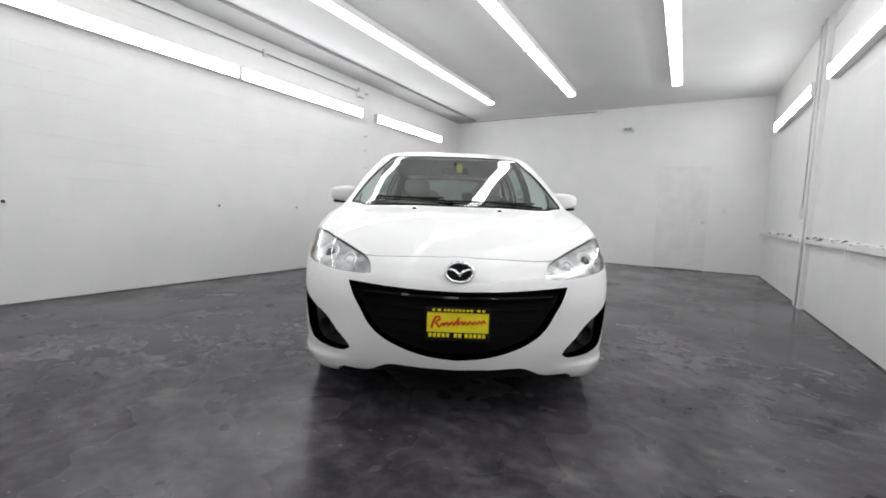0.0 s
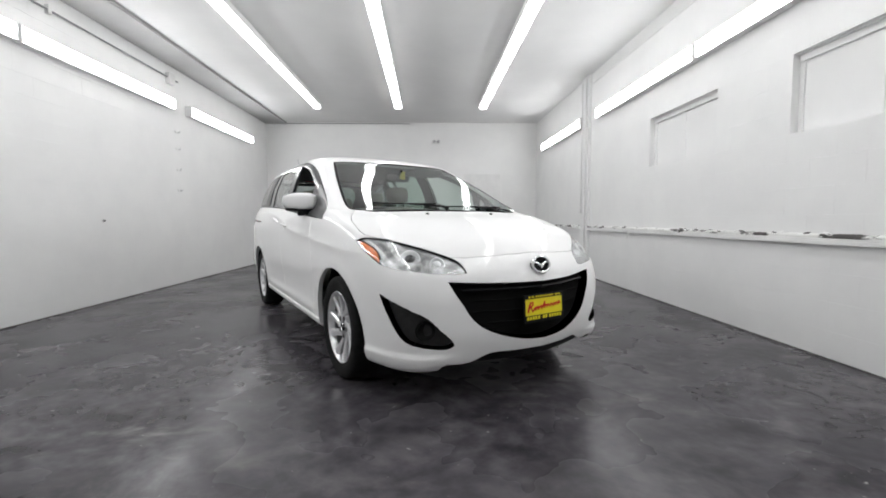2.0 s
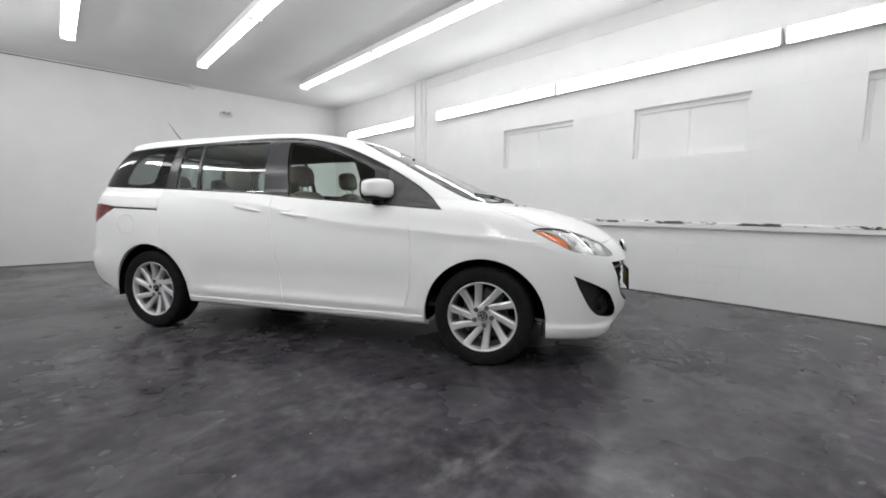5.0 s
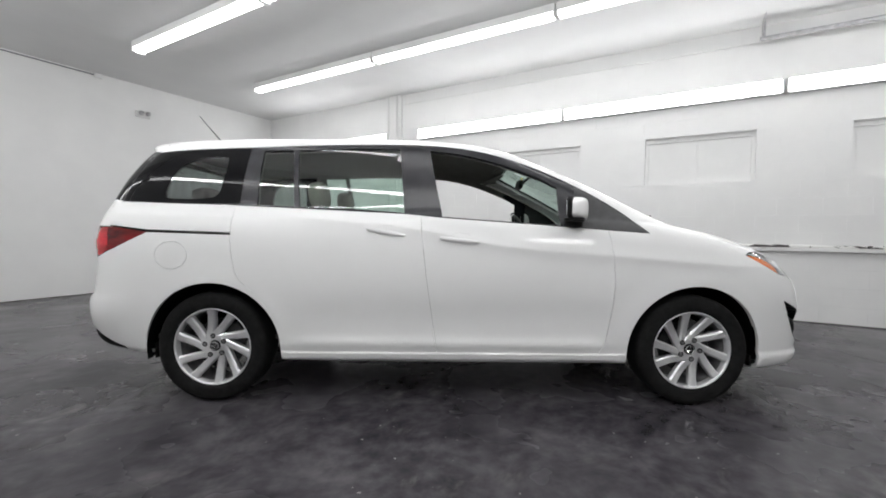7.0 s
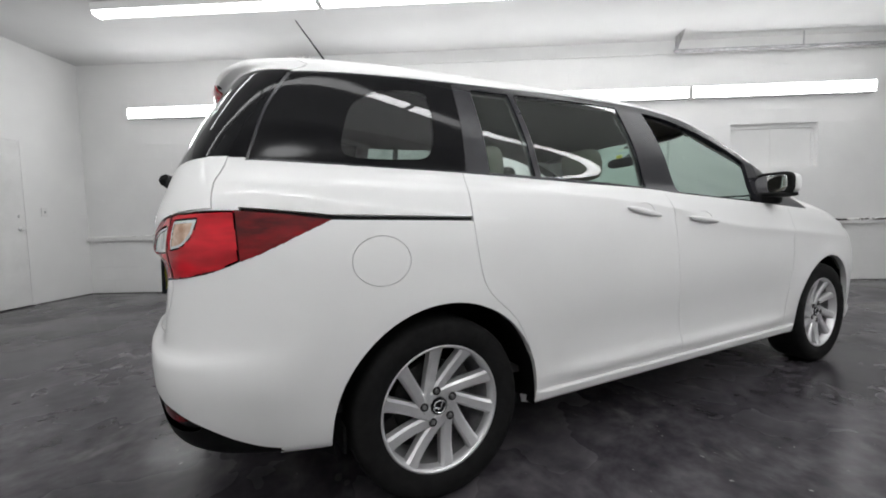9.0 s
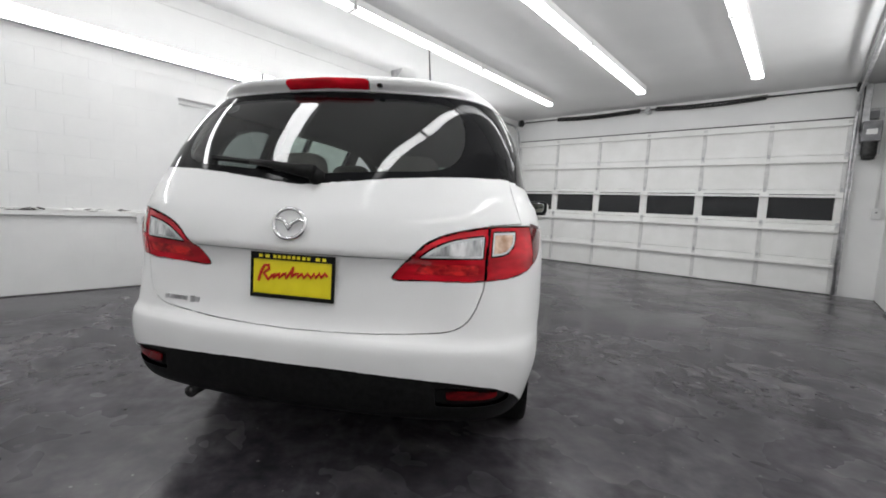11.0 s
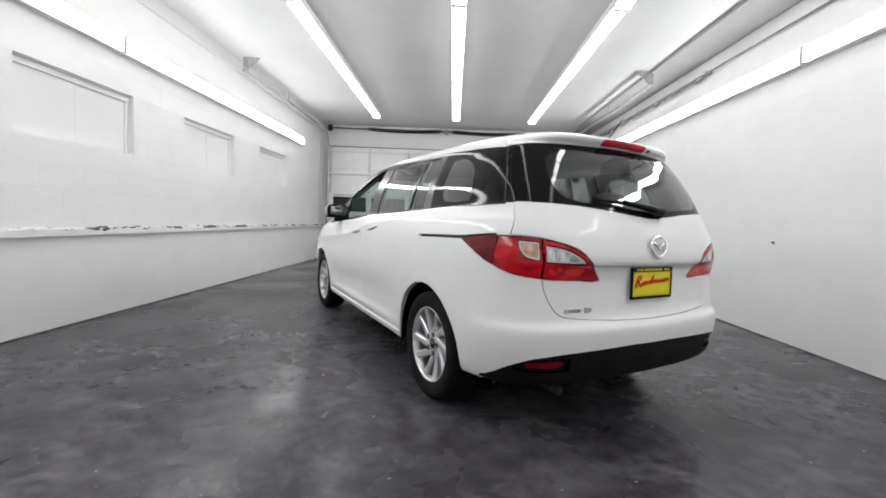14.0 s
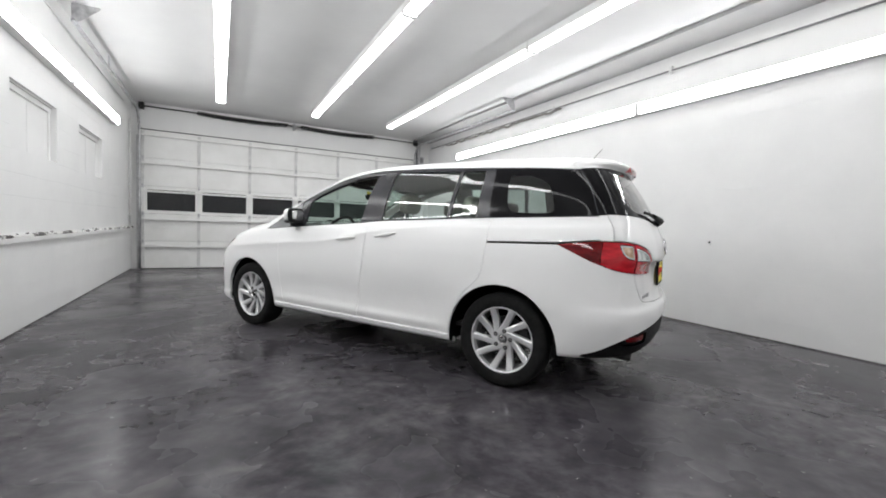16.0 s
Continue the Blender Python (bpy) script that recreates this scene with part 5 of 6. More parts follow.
def wheel(at, turn):
    """A tyre on a silver rim with ten swept spokes in five pairs; its outer face looks to +x."""
    w = new("wheel")
    w.parent = car
    w.matrix_basis = at
    prof = [(0.222, -0.095), (0.250, -0.100), (0.285, -0.103), (0.305, -0.095), (0.314, -0.078), (0.316, -0.05), (0.3165, 0.0), (0.316, 0.05), (0.314, 0.078), (0.305, 0.095), (0.285, 0.103), (0.250, 0.100), (0.226, 0.092), (0.218, 0.085)]
    tyre = part("tyre", lathe(prof, sides=72), RUBBER, w, smooth=True)
    rim = part("rim", lathe([(0.206, 0.048), (0.209, 0.056), (0.215, 0.072), (0.222, 0.082), (0.224, 0.088), (0.220, 0.091), (0.215, 0.089), (0.209, 0.078), (0.205, 0.052)], sides=72), ALLOY, w, smooth=True)
    part("rim_barrel", lathe([(0.204, -0.09), (0.200, 0.0), (0.206, 0.050)], sides=72), BARREL, rim, smooth=True)
    bm = bmesh.new()
    for k in range(10):
        turned = radians(72 * (k // 2) - (51 if k % 2 else 18))
        along, tang = Vector((0, math.cos(turned), math.sin(turned))), Vector((0, -math.sin(turned), math.cos(turned)))
        rows = []
        for u in np.linspace(0, 1, 9).tolist():
            wd = 0.0195 + 0.003 * u + 0.004 * max(0.0, u - 0.85) / 0.15
            mid = Vector((0.066 + 0.017 * u - 0.012 * math.sin(math.pi * u), 0, 0)) + (0.044 - 0.004 * math.sin(math.pi * u)) * tang + (0.012 + 0.196 * u) * along
            rows.append([bm.verts.new(p) for p in (mid - wd * tang - Vector((0.036, 0, 0)), mid - wd * tang - Vector((0.009, 0, 0)), mid - 0.62 * wd * tang - Vector((0.001, 0, 0)), mid + 0.55 * wd * tang, mid + wd * tang - Vector((0.006, 0, 0)), mid + wd * tang - Vector((0.036, 0, 0)))])
        for p, q in zip(rows, rows[1:]):
            for j in range(5):
                bm.faces.new((p[j], p[j + 1], q[j + 1], q[j]))
    bmesh.ops.recalc_face_normals(bm, faces=bm.faces[:])
    part("spokes", bm, ALLOY, rim)
    part("hub", lathe([(0.0, 0.03), (0.074, 0.03), (0.076, 0.052), (0.068, 0.059), (0.034, 0.062), (0.032, 0.057), (0.0, 0.057)], sides=40), ALLOY, rim, smooth=False)
    part("centre_cap", lathe([(0.031, 0.055), (0.030, 0.063), (0.025, 0.067), (0.0, 0.068)], sides=32), GLOSS_BLACK, rim, smooth=True)
    bm = bmesh.new()
    tube([(0.0675, 0.022 * math.cos(t), 0.022 * math.sin(t)) for t in np.linspace(0, 2 * math.pi, 25)[:-1]], 0.0026, 6, True, bm)
    tube([(0.0685, 0.017, 0.009), (0.069, 0.006, 0.001), (0.069, 0.0, -0.008), (0.069, -0.006, 0.001), (0.0685, -0.017, 0.009)], 0.0026, 6, False, bm)
    part("cap_badge", bm, CHROME, rim)
    for k in range(5):
        a = 2 * math.pi * k / 5
        c, sn = 0.058 * math.cos(a), 0.058 * math.sin(a)
        part("bolt_well", lathe([(0.0155, 0.0640), (0.0148, 0.0668), (0.0138, 0.0655), (0.0, 0.0655)], sides=18, centre=(0, c, sn)), BLACK_STEEL, rim)
        part("wheel_nut", lathe([(0.0085, 0.060), (0.0085, 0.0685), (0.006, 0.0700), (0.0, 0.0700)], sides=6, centre=(0, c, sn)), BARREL, rim)
    disc = part("brake_disc", lathe([(0.06, -0.02), (0.148, -0.02), (0.148, 0.0), (0.06, 0.0)], sides=40), BLACK_STEEL, w)
    part("brake_caliper", boxes((-0.04, 0.025, 0.085, 0.165, -0.06, 0.07), bevel=0.012), BLACK_STEEL, w)
    part("axle_hub", lathe([(0.0, -0.12), (0.075, -0.12), (0.075, 0.03), (0.0, 0.03)], sides=24), BLACK_STEEL, w)
    w.rotation_euler.rotate_axis("X", turn)
    return w


for y, x, t in ((-1.375, -1, 1.134), (1.375, -1, 0.471), (-1.375, 1, 0.70), (1.375, 1, 0.09)):
    wheel(pose(x * 0.745, y, 0.3165, 0, 0, 0 if x > 0 else 180), t)


# ---- fittings of the car ----
def on_front(x, z, out=0.0):
    p, n, _, _ = skin.tree.ray_cast(Vector((abs(x), -3.5, z)), Vector((0, 1, 0)))
    n = skin.normal(p)
    p = p + out * n
    return Vector((math.copysign(p.x, x), p.y, p.z)), Vector((math.copysign(n.x, x) if x else 0, n.y, n.z))


def on_rear(x, z, out=0.0):
    p, n, _, _ = skin.tree.ray_cast(Vector((abs(x), 3.5, z)), Vector((0, -1, 0)))
    n = skin.normal(p)
    p = p + out * n
    return Vector((math.copysign(p.x, x), p.y, p.z)), Vector((math.copysign(n.x, x) if x else 0, n.y, n.z))


def on_side(sx, y, z, out=0.0):
    p, n, _, _ = skin.tree.ray_cast(Vector((2.0, y, z)), Vector((-1, 0, 0)))
    n = skin.normal(p)
    p = p + out * n
    return Vector((sx * p.x, p.y, p.z)), Vector((sx * n.x, n.y, n.z))


def on_top(x, y, out=0.0):
    p, n, _, _ = skin.tree.ray_cast(Vector((abs(x), y, 3)), Vector((0, 0, -1)))
    n = skin.normal(p)
    p = p + out * n
    return Vector((math.copysign(p.x, x), p.y, p.z))


def facing(p, n):
    """A pose at p whose z axis is n and whose y axis points up."""
    z = n.normalized()
    x = Vector((0, 0, 1)).cross(z).normalized()
    y = z.cross(x)
    return Matrix((x, y, z)).transposed().to_4x4(), p


def placed(bm, p, n):
    r, _ = facing(p, n)
    bmesh.ops.transform(bm, matrix=Matrix.Translation(p) @ r, verts=bm.verts[:])
    return bm


def rounded(rx, ry, rz, power=0.6, seg=24):
    """A rounded box: a sphere pressed towards its box."""
    bm = bmesh.new()
    bmesh.ops.create_uvsphere(bm, u_segments=seg, v_segments=seg // 2 + 2, radius=1.0)
    for v in bm.verts:
        v.co = Vector([math.copysign(abs(c) ** power, c) * r for c, r in zip(v.co, (rx, ry, rz))])
    return bm


def moved(bm, m):
    bmesh.ops.transform(bm, matrix=m, verts=bm.verts[:])
    return bm


# grille: slats and mesh behind the opening
grille = skin.panel("grille_frame", ("grille",), UNDER, bumper, gap=0, flange=-0.055, push=0.055, label="black front grille")
for z, w in ((0.622, 0.455), (0.56, 0.43), (0.50, 0.395), (0.44, 0.32)):
    pts = [on_front(w * k / 12, z, -0.05 if z < 0.6 else -0.03)[0] for k in range(-12, 13)]
    part("grille_slat", tube(pts, 0.003 if z < 0.6 else 0.010, 6), UNDER if z < 0.6 else GLOSS_BLACK, grille)
for sx in (-1, 1):
    p, n = on_front(sx * 0.645, 0.42, -0.035)
    fog = part("fog_lamp", placed(lathe([(0.0, -0.012), (0.03, -0.010), (0.042, 0.0), (0.046, 0.012), (0.05, 0.010), (0.05, -0.02)], axis="z", sides=28), p, Vector((sx * 0.35, -1, 0)).normalized()), MATT_BLACK, bumper, smooth=True)


# badges
def badge(name, p, n, w, h, fill, parent):
    bm = bmesh.new()
    tube([(w * math.cos(t), h * math.sin(t), 0.006) for t in np.linspace(0, 2 * math.pi, 41)[:-1].tolist()], 0.0075, 8, True, bm)
    wing = [(-0.92, 0.22), (-0.62, 0.30), (-0.30, 0.12), (-0.12, -0.10), (0, -0.42), (0.12, -0.10), (0.30, 0.12), (0.62, 0.30), (0.92, 0.22)]
    tube([(a * w, b * h, 0.007) for a, b in wing], [0.004, 0.007, 0.008, 0.008, 0.006, 0.008, 0.008, 0.007, 0.004], 8, False, bm)
    ob = part(name, placed(bm, p, n), CHROME, parent, "chrome oval badge", smooth=True)
    if fill:
        part("badge_back", placed(moved(lathe([(0.0, 0.002), (0.93, 0.002), (0.97, -0.012)], axis="z", sides=36), Matrix.Diagonal((w, h, 1, 1))), p, n), GLOSS_BLACK, ob)
    return ob


p, n = on_front(0, 0.727, 0.007)
badge("front_badge", p + Vector((0, -0.006, 0)), Vector((0, -1, 0.28)).normalized(), 0.062, 0.044, True, bumper)
p, n = on_rear(0, 0.972, 0.004)
badge("rear_badge", p, Vector((0, n.y, 0.15)), 0.058, 0.051, False, hatch)
bm = bmesh.new()
for k, (a, h) in enumerate(((0.545, 0.014), (0.522, 0.012), (0.502, 0.012), (0.482, 0.012), (0.462, 0.012), (0.425, 0.022), (0.402, 0.016))):
    p, n = on_rear(a, 0.665, 0.002)
    box(bm, p.x - 0.008, p.x + 0.008, p.y - 0.004, p.y + 0.004, p.z - h / 2 - 0.002, p.z + h / 2 + 0.002, bevel=0.002)
part("model_lettering", bm, GALV, hatch)


def number_plate(at_p, facing_n, parent, size=1.0):
    """A yellow advertising plate in a black frame: red script as plain strokes, frame print as plain bars."""
    def put(name, bm, mat, par, label=""):
        return part(name, placed(moved(bm, Matrix.Scale(size, 4)), at_p, facing_n), mat, par, label)
    plate = put("plate_frame", boxes((-0.158, 0.158, -0.080, -0.066, -0.004, 0.008), (-0.158, 0.158, 0.056, 0.080, -0.004, 0.008), (-0.158, -0.149, -0.066, 0.056, -0.004, 0.008), (0.149, 0.158, -0.066, 0.056, -0.004, 0.008), bevel=0.002), MATT_BLACK, parent, "black plate frame with yellow print")
    put("plate", boxes((-0.150, 0.150, -0.067, 0.057, -0.002, 0.003)), YELLOW, plate, "yellow dealer plate with red script")
    rows = [(x, x + w, 0.062, 0.073, 0.008, 0.0088) for x, w in ((-0.125, 0.014), (-0.10, 0.016), (-0.07, 0.012), (-0.052, 0.012), (-0.034, 0.012), (-0.016, 0.012), (0.002, 0.012), (0.020, 0.012), (0.040, 0.012), (0.058, 0.012), (0.09, 0.016), (0.115, 0.014))]
    for r in rows:
        put("print_bar", boxes(r), YELLOW, plate)
    rows = [(x, x + 0.015, -0.063, -0.044, 0.0085, 0.0092) for x in (-0.140, -0.119, -0.098, -0.077, -0.056, -0.018, 0.003, 0.034, 0.055, 0.076, 0.097, 0.118)]
    if parent is bumper:
        put("print_strip", boxes((-0.15, 0.15, -0.068, -0.040, 0.003, 0.0082)), MATT_BLACK, plate)
    for r in rows:
        put("print_bar", boxes(r), YELLOW, plate)
    bm = bmesh.new()
    stroke = [(-0.128, -0.022), (-0.118, 0.012), (-0.106, 0.034), (-0.090, 0.036), (-0.088, 0.022), (-0.108, 0.008), (-0.090, -0.016), (-0.076, 0.000), (-0.066, 0.008), (-0.070, -0.010), (-0.056, 0.004), (-0.048, 0.010), (-0.048, -0.008), (-0.034, 0.006),
              (-0.024, 0.012), (-0.022, -0.006), (-0.006, 0.014), (0.004, 0.036), (0.0, -0.004), (0.014, 0.012), (0.024, 0.014), (0.022, 0.0), (0.038, 0.014), (0.046, 0.0), (0.060, 0.016), (0.072, 0.002), (0.084, 0.018), (0.090, 0.004), (0.104, 0.020), (0.110, 0.006), (0.124, 0.022), (0.132, 0.010)]
    tube([(x, y, 0.004) for x, y in stroke], 0.0054, 6, False, bm)
    put("script_strokes", bm, PLATE_RED, plate)


p, n = on_front(0.0, 0.505, -0.018)
number_plate(p, Vector((0, -1, 0.06)), bumper, 0.92)
p, n = on_rear(0.0, 0.787, 0.012)
number_plate(p, Vector((0, 1, 0.02)), hatch)

PROJECTOR = material("projector_glass", (0.10, 0.10, 0.10), 0.05, metal=0.5)
# headlamps: projector, bowl and side lamp behind the lens
for k, sx in enumerate((1, -1)):
    for x, z, r, deep, mat in ((0.655, 0.785, 0.046, -0.017, GLOSS_BLACK), (0.540, 0.756, 0.036, -0.018, SILVER)):
        p, n = on_front(sx * x, z, deep)
        d = (0.6 * n + 0.4 * Vector((sx * 0.45, -1, 0.1)).normalized()).normalized()
        part("lamp_bowl", placed(lathe([(0.0, 0.0), (r * 0.5, 0.001), (r * 0.85, 0.004), (r, 0.008), (r * 1.10, 0.008), (r * 1.14, -0.02)], axis="z", sides=28), p, d), SILVER, head[k], smooth=True)
        part("projector_lens" if mat is GLOSS_BLACK else "bulb", placed(moved(rounded(r * 0.62, r * 0.62, r * 0.26, 1.0, 18), Matrix.Translation((0, 0, 0.002))), p, d), PROJECTOR if mat is GLOSS_BLACK else SILVER, head[k], smooth=True)

# door mirrors
for k, sx in enumerate((1, -1)):
    m = pose(sx * 0.880, -0.672, 1.118, 0, 0, sx * 20)
    bm = rounded(0.124, 0.074, 0.065, 0.52, 28)
    for v in bm.verts:
        v.co.y = min(v.co.y, 0.006)
        v.co.z *= 1.0 - 0.18 * (v.co.x * sx > 0) * abs(v.co.x) / 0.115
        v.co.y *= 1.0 - 0.3 * (v.co.x * sx > 0) * abs(v.co.x) / 0.115
    mir = part("door_mirror", moved(bm, m), PAINT, front_doors[k], "white door mirror with black foot", smooth=True)
    part("mirror_back", moved(rounded(0.121, 0.020, 0.064, 0.5, 22), m @ pose(0, 0.014, 0)), MATT_BLACK, mir, smooth=True)
    part("mirror_glass", moved(rounded(0.098, 0.004, 0.046, 0.5, 22), m @ pose(0, 0.032, 0.001)), material("mirror_silver", (0.9, 0.9, 0.9), 0.02, metal=1.0) if k == 0 else bpy.data.materials["mirror_silver"], mir, smooth=True)
    part("mirror_foot", moved(rounded(0.075, 0.045, 0.026, 0.6, 18), pose(sx * 0.83, -0.68, 1.045, 0, sx * 12, 0)), MATT_BLACK, mir, smooth=True)
    part("mirror_foot", moved(rounded(0.104, 0.056, 0.014, 0.6, 18), m @ pose(0, -0.004, -0.058)), MATT_BLACK, mir, smooth=True)
    bm = bmesh.new()
    tube([(sx * (-0.03 + 0.135 * u), -0.064 + 0.006 * u + 0.035 * u**4, 0.004) for u in np.linspace(0, 1, 9).tolist()], 0.007, 8, False, bm)
    part("turn_signal", moved(bm, m), CLEAR_LENS, mir, smooth=True)
    # handles
    for y, z, tilt, door in ((0.375, 0.981, 10, sliding_doors[k]), (-0.038, 0.940, 6, front_doors[k])):
        p, n = on_side(sx, y, z, 0.004)
        h = part("door_handle", moved(rounded(0.013, 0.112, 0.0115, 0.7, 20), pose(p.x, p.y, p.z, 10.0 if tilt == 10 else 6.0, 0, 0)), PAINT, door, smooth=True)

# sills below the doors
for sx in (-1, 1):
    bm, rows = bmesh.new(), []
    for y in np.linspace(-0.985, 0.970, 40).tolist():
        ends = min(1.0, (y + 0.985) / 0.03 + 0.3, (0.970 - y) / 0.03 + 0.3)
        rows.append([bm.verts.new((sx * (on_side(1, y, z)[0].x + out * ends), y, z - 0.004 * (z < 0.26))) for z, out in ((0.297, -0.004), (0.2945, 0.010), (0.289, 0.014), (0.262, 0.014), (0.254, 0.006), (0.252, -0.03))])
    for a, b in zip(rows, rows[1:]):
        for j in range(5):
            bm.faces.new((a[j], a[j + 1], b[j + 1], b[j]))
    bmesh.ops.recalc_face_normals(bm, faces=bm.faces[:])
    part("sill", bm, PAINT, car)

# wipers, washers, aerial, exhaust, flaps
w = part("windscreen_wiper", tube([on_top(x, y, 0.006) for x, y in ((0.52, -1.30), (0.40, -1.325), (0.2, -1.345), (0.02, -1.350), (-0.08, -1.352))], 0.006, 6), MATT_BLACK, car)
part("wiper_arm", tube([on_top(x, y, 0.008) for x, y in ((0.56, -1.355), (0.45, -1.352), (0.25, -1.352))], 0.007, 6), MATT_BLACK, w)
w = part("windscreen_wiper", tube([on_top(x, y, 0.006) for x, y in ((-0.08, -1.300), (-0.2, -1.305), (-0.4, -1.290), (-0.55, -1.25))], 0.006, 6), MATT_BLACK, car)
part("wiper_arm", tube([on_top(x, y, 0.008) for x, y in ((-0.02, -1.372), (-0.15, -1.330), (-0.3, -1.305))], 0.007, 6), MATT_BLACK, w)
rw = part("rear_wiper", tube([on_rear(x, z, 0.020)[0] for x, z in ((0.37, 1.187), (0.28, 1.181), (0.18, 1.172), (0.08, 1.160))], 0.010, 6), MATT_BLACK, hatch)
part("wiper_arm", tube([on_rear(x, z, 0.030)[0] for x, z in ((-0.06, 1.140), (0.02, 1.150), (0.12, 1.165), (0.2, 1.174))], [0.026, 0.020, 0.013, 0.009], 8), MATT_BLACK, rw, smooth=True)
part("wiper_pivot", placed(lathe([(0.0, 0.03), (0.024, 0.028), (0.03, 0.0), (0.03, -0.02)], axis="z", sides=18), *on_rear(-0.06, 1.138)), MATT_BLACK, rw, smooth=True)
for x in (-0.265, 0.265):
    p = on_top(x, -1.50, 0.003)
    part("washer_nozzle", moved(rounded(0.012, 0.010, 0.006, 0.7, 12), pose(*p)), MATT_BLACK, car, smooth=True)
part("aerial", tube([(-0.308, 1.555, 1.562), (-0.310, 1.585, 1.597), (-0.325, 1.72, 1.76)], [0.010, 0.004, 0.002], 8), MATT_BLACK, car)
part("rear_camera", moved(rounded(0.012, 0.012, 0.008, 0.8, 12), pose(-0.21, on_rear(0.21, 1.50)[0].y, 1.503)), MATT_BLACK, hatch)
part("exhaust_pipe", tube([(0.50, 1.75, 0.27), (0.50, 2.03, 0.266), (0.50, 2.13, 0.262)], 0.024, 14), BLACK_STEEL, car, smooth=True)
for sx in (-1, 1):
    part("mud_flap", boxes((sx * 0.76 - 0.06, sx * 0.76 + 0.06, 1.705, 1.715, 0.245, 0.33), bevel=0.003), MATT_BLACK, car)
    part("air_dam", boxes((sx * 0.72 - 0.07, sx * 0.72 + 0.07, -1.745, -1.735, 0.215, 0.28), bevel=0.003), MATT_BLACK, car)


# ---- cabin ----
def seat(x, y, wide, head_x=(0.0,), base=0.40, top=1.06):
    s = new("seat")
    s.parent = car
    s.matrix_basis = pose(x, y, 0)
    part("seat_cushion", moved(rounded(wide, 0.25, 0.09, 0.55, 22), pose(0, -0.22, base + 0.08, -6)), CLOTH, s, smooth=True)
    part("seat_back", moved(rounded(wide * 0.96, 0.075, (top - base) / 2, 0.5, 24), pose(0, 0.10, (top + base) / 2 + 0.02, -14)), CLOTH, s, smooth=True)
    for hx in head_x:
        hr = part("headrest", moved(rounded(0.125, 0.055, 0.085, 0.6, 20), pose(hx, 0.21, top + 0.135, -8)), CLOTH, s, smooth=True)
        for d in (-0.05, 0.05):
            part("headrest_post", tube([(hx + d, 0.18, top - 0.03), (hx + d, 0.20, top + 0.08)], 0.006, 6), CHROME, hr)
    part("seat_base", boxes((-wide * 0.85, wide * 0.85, -0.40, 0.02, 0.30, base), bevel=0.02), DARK_TRIM, s)
    return s


for x in (-0.37, 0.37):
    seat(x, 0.04, 0.25, top=1.11)
    seat(x, 0.68, 0.25, base=0.42, top=1.09)
    seat(x * 0.72, 1.50, 0.22, base=0.46, top=1.06)
part("cabin_floor", boxes((-0.72, 0.72, -1.2, 1.95, 0.335, 0.36)), DARK_TRIM, car)
bm = bmesh.new()
prof = [(-1.36, 1.02), (-1.22, 1.045), (-1.0, 1.035), (-0.86, 1.0), (-0.80, 0.94), (-0.80, 0.82), (-0.88, 0.70), (-0.92, 0.40)]
rows = [[bm.verts.new((x, y + 0.10 * (x / 0.7) ** 2, z - 0.02 * abs(x) + (0.035 * math.exp(-((x - 0.37) / 0.16) ** 2) if -1.05 < y < -0.8 else 0))) for y, z in prof] for x in np.linspace(-0.70, 0.70, 21).tolist()]
for a, b in zip(rows, rows[1:]):
    for k in range(len(prof) - 1):
        bm.faces.new((a[k], b[k], b[k + 1], a[k + 1]))
bmesh.ops.recalc_face_normals(bm, faces=bm.faces[:])
dash = part("dashboard", bm, DARK_TRIM, car, smooth=True)
part("centre_console", boxes((-0.12, 0.12, -0.86, 0.05, 0.36, 0.62), (-0.15, 0.15, -0.90, -0.78, 0.60, 0.92), bevel=0.03), DARK_TRIM, dash)
m = pose(0.37, -0.62, 0.955, 65, 0, 0)
bm = bmesh.new()
tube([(0.185 * math.cos(t), 0.185 * math.sin(t), 0) for t in np.linspace(0, 2 * math.pi, 41)[:-1].tolist()], 0.014, 8, True, bm)
for a in (0.15, math.pi - 0.15, -math.pi / 2):
    tube([(0.05 * math.cos(a), 0.05 * math.sin(a), -0.03), (0.18 * math.cos(a), 0.18 * math.sin(a), 0)], 0.014, 6, False, bm)
sw = part("steering_wheel", moved(bm, m), DARK_TRIM, dash, smooth=True)
part("wheel_boss", moved(rounded(0.075, 0.065, 0.035, 0.7, 18), m @ Matrix.Translation((0, 0, -0.02))), DARK_TRIM, sw, smooth=True)
part("steering_column", tube([(0.37, -0.65, 0.94), (0.37, -0.90, 0.83)], 0.04, 10), DARK_TRIM, sw)
rvm = part("inside_mirror", moved(rounded(0.115, 0.018, 0.034, 0.6, 20), pose(0.0, -0.52, 1.345, 8)), MATT_BLACK, car, smooth=True)
part("mirror_stem", tube([(0, -0.54, 1.36), (0, -0.60, 1.405)], 0.010, 8), MATT_BLACK, rvm)
part("hanging_tag", boxes((0.015, 0.062, -0.546, -0.543, 1.335, 1.405), bevel=0.001), YELLOW, rvm, "yellow paper tag hung on the mirror")
for x in (-0.37, 0.37):
    part("sun_visor", moved(rounded(0.19, 0.085, 0.010, 0.6, 18), pose(x, -0.36, 1.425, -22)), TRIM, car, smooth=True)


# ---- the block wall's own blocks, in courses of 0.2 m ----
def block_mesh(length):
    bm = boxes((0, SKIN, -length / 2 + 0.0002, length / 2 - 0.0002, -0.0998, 0.0998))
    es = [e for e in bm.edges if all(v.co.x < 0.001 for v in e.verts)]
    bmesh.ops.bevel(bm, geom=es, offset=0.0003, segments=1, affect="EDGES")
    me = mesh_of(bm, "block")
    me.materials.append(BLOCK_PAINT)
    return me


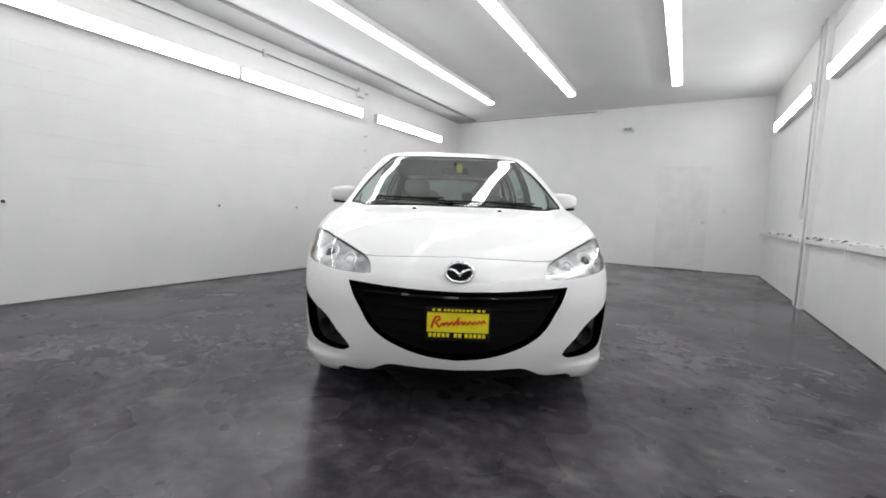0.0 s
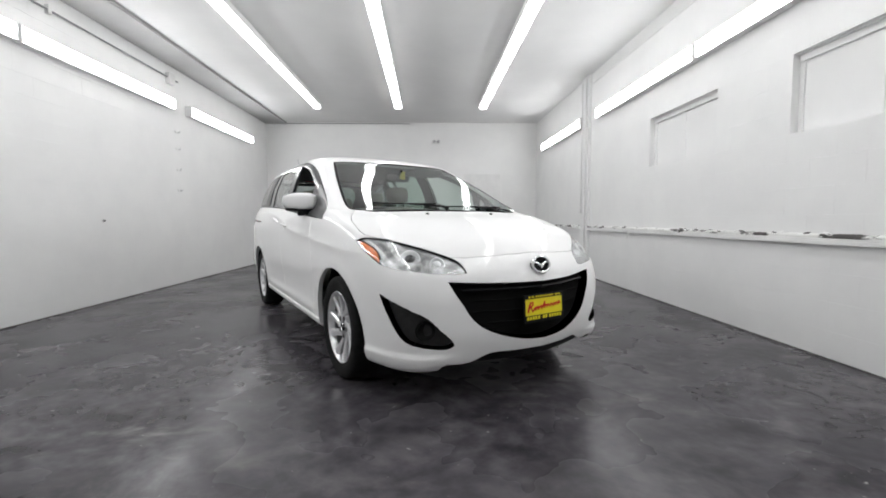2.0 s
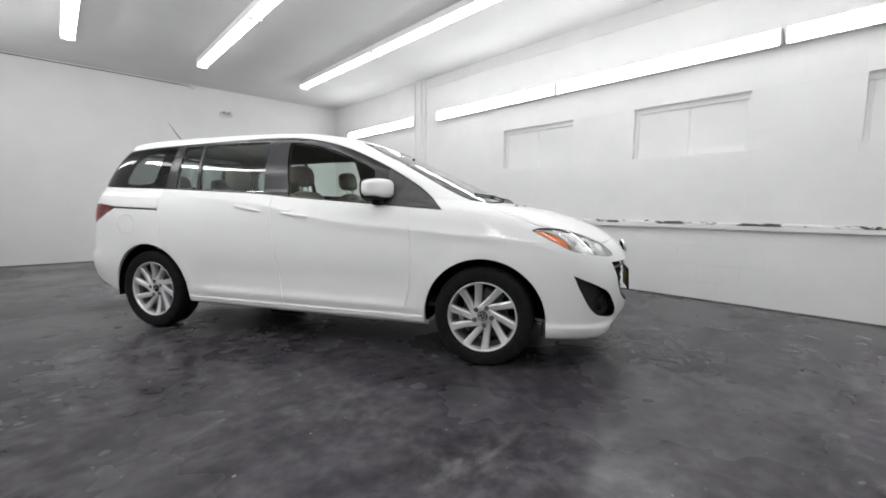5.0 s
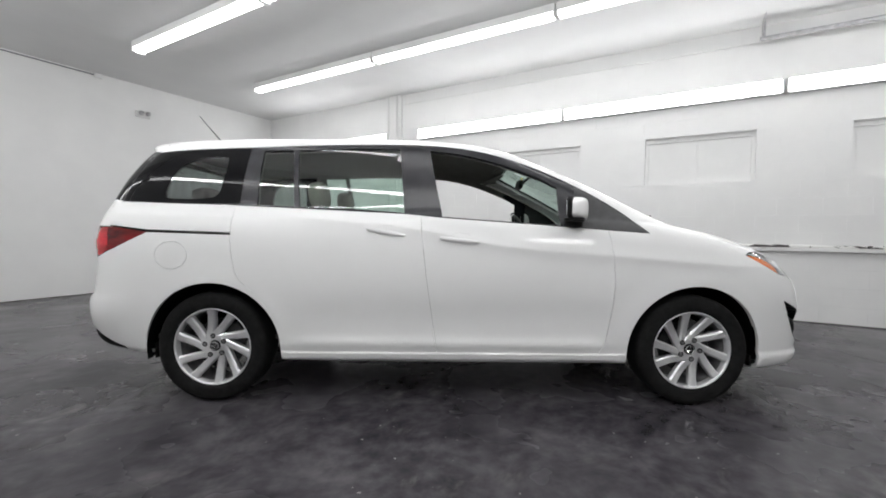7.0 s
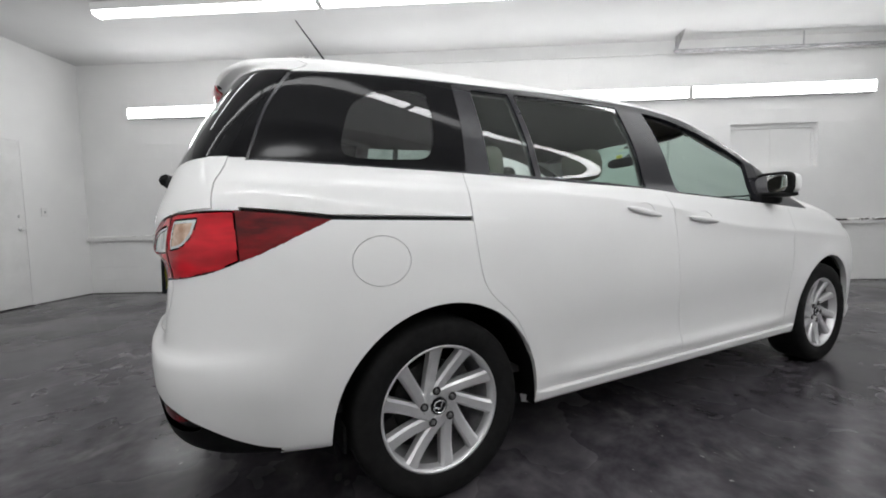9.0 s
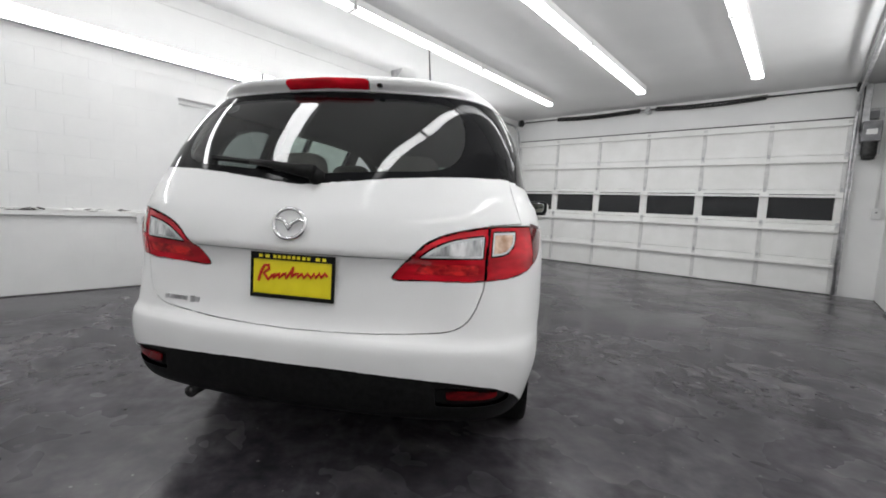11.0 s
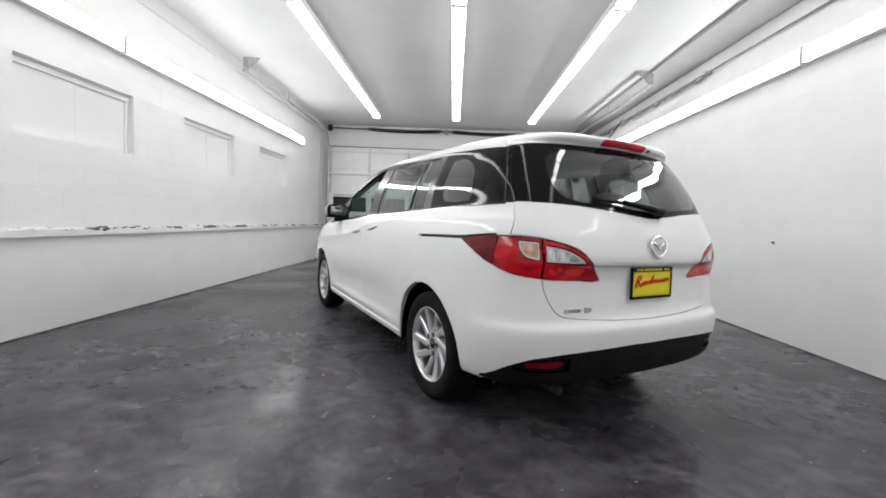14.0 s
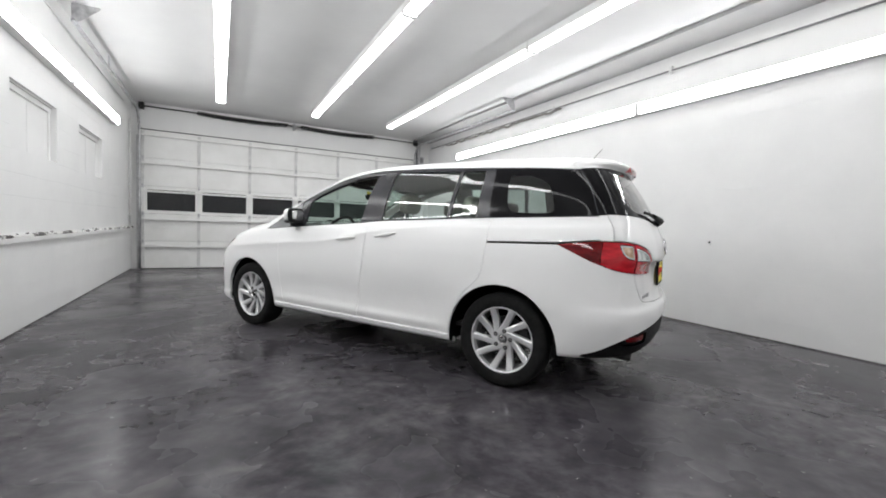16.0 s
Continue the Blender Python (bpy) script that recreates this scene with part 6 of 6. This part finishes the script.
BLOCK_PAINT = vary(material("block_paint", (0.79, 0.79, 0.78), 0.55), (0.785, 0.785, 0.78), (0.83, 0.83, 0.82), 2.2, lo=0.3, hi=0.7, whole=True, bump=0.05, bump_scale=55)
blocks, rest = {}, bmesh.new()
laid = 0
for course in range(17):
    z0 = course * 0.2
    z1 = min(z0 + 0.2, ZC)
    spans, edge = [], YB
    if WZ0 - 0.02 < z0 + 0.1 < WZ1:
        for a, b in WINDOWS:
            spans.append((a, edge))
            edge = b
    spans.append((YF + 0.02, edge))
    for lo, hi in spans:
        y = lo
        k = math.floor((lo - 0.05) / 0.4) - 1
        while y < hi - 1e-6:
            nxt = 0.4 * k - 0.05 + (0.2 if course % 2 else 0)
            k += 1
            if nxt <= y + 0.05:
                continue
            nxt = hi if nxt > hi - 0.05 else nxt
            length, yc, zc, height = round(nxt - y, 3), (y + nxt) / 2, (z0 + z1) / 2, z1 - z0
            y = nxt
            if -3.3 < yc < 2.2 and laid < 300:
                if length not in blocks:
                    blocks[length] = block_mesh(length)
                ob = new("block", blocks[length])
                ob.parent = wall_east
                ob.matrix_basis = Matrix.Translation((XR + 0.0001 * random.random(), yc, zc)) @ Matrix.Diagonal((1, 1, height / 0.2, 1))
                laid += 1
            else:
                box(rest, XR + 0.0001 * random.random(), XR + SKIN, yc - length / 2 + 0.0003, yc + length / 2 - 0.0003, z0 + 0.0003, z1 - 0.0003)
tagged(part("blocks", rest, BLOCK_PAINT, wall_east), kind="stuff")

# the west wall: the same courses under thicker paint, with ridges and runs along the joints
rest, ridges = bmesh.new(), bmesh.new()
for course in range(17):
    z0, z1 = course * 0.2, min(course * 0.2 + 0.2, ZC)
    y = YF + 0.02
    shift = 0.2 if course % 2 else 0.0
    while y < YB - 1e-6:
        nxt = (math.floor((y - shift + 0.001) / 0.4) + 1) * 0.4 + shift
        nxt = YB if nxt > YB - 0.06 else nxt
        deep = 0.0006 * random.random()
        box(rest, XL - 0.02, XL - deep, y + 0.0001, nxt - 0.0001, z0 + 0.0003, z1 - 0.0003)
        y = nxt
    if 0 < course < 14:
        for k in range(7):
            y0, length, r = random.uniform(YF + 0.5, YB - 1.0), random.uniform(0.10, 0.55), random.uniform(0.0015, 0.0035)
            n = max(4, int(length / 0.05))
            tube([(XL - 0.0005, y0 + length * j / n, z0 + 0.006 * noise.noise(Vector((course, (y0 + length * j / n) * 6, k)))) for j in range(n + 1)], [r * (0.3 + 0.7 * math.sin(math.pi * (j + 0.3) / (n + 0.6))) for j in range(n + 1)], 5, False, ridges)
tagged(part("blocks", rest, BLOCK_PAINT, wall_west), kind="stuff")
tagged(part("paint_ridges", ridges, BLOCK_PAINT, wall_west), kind="stuff")
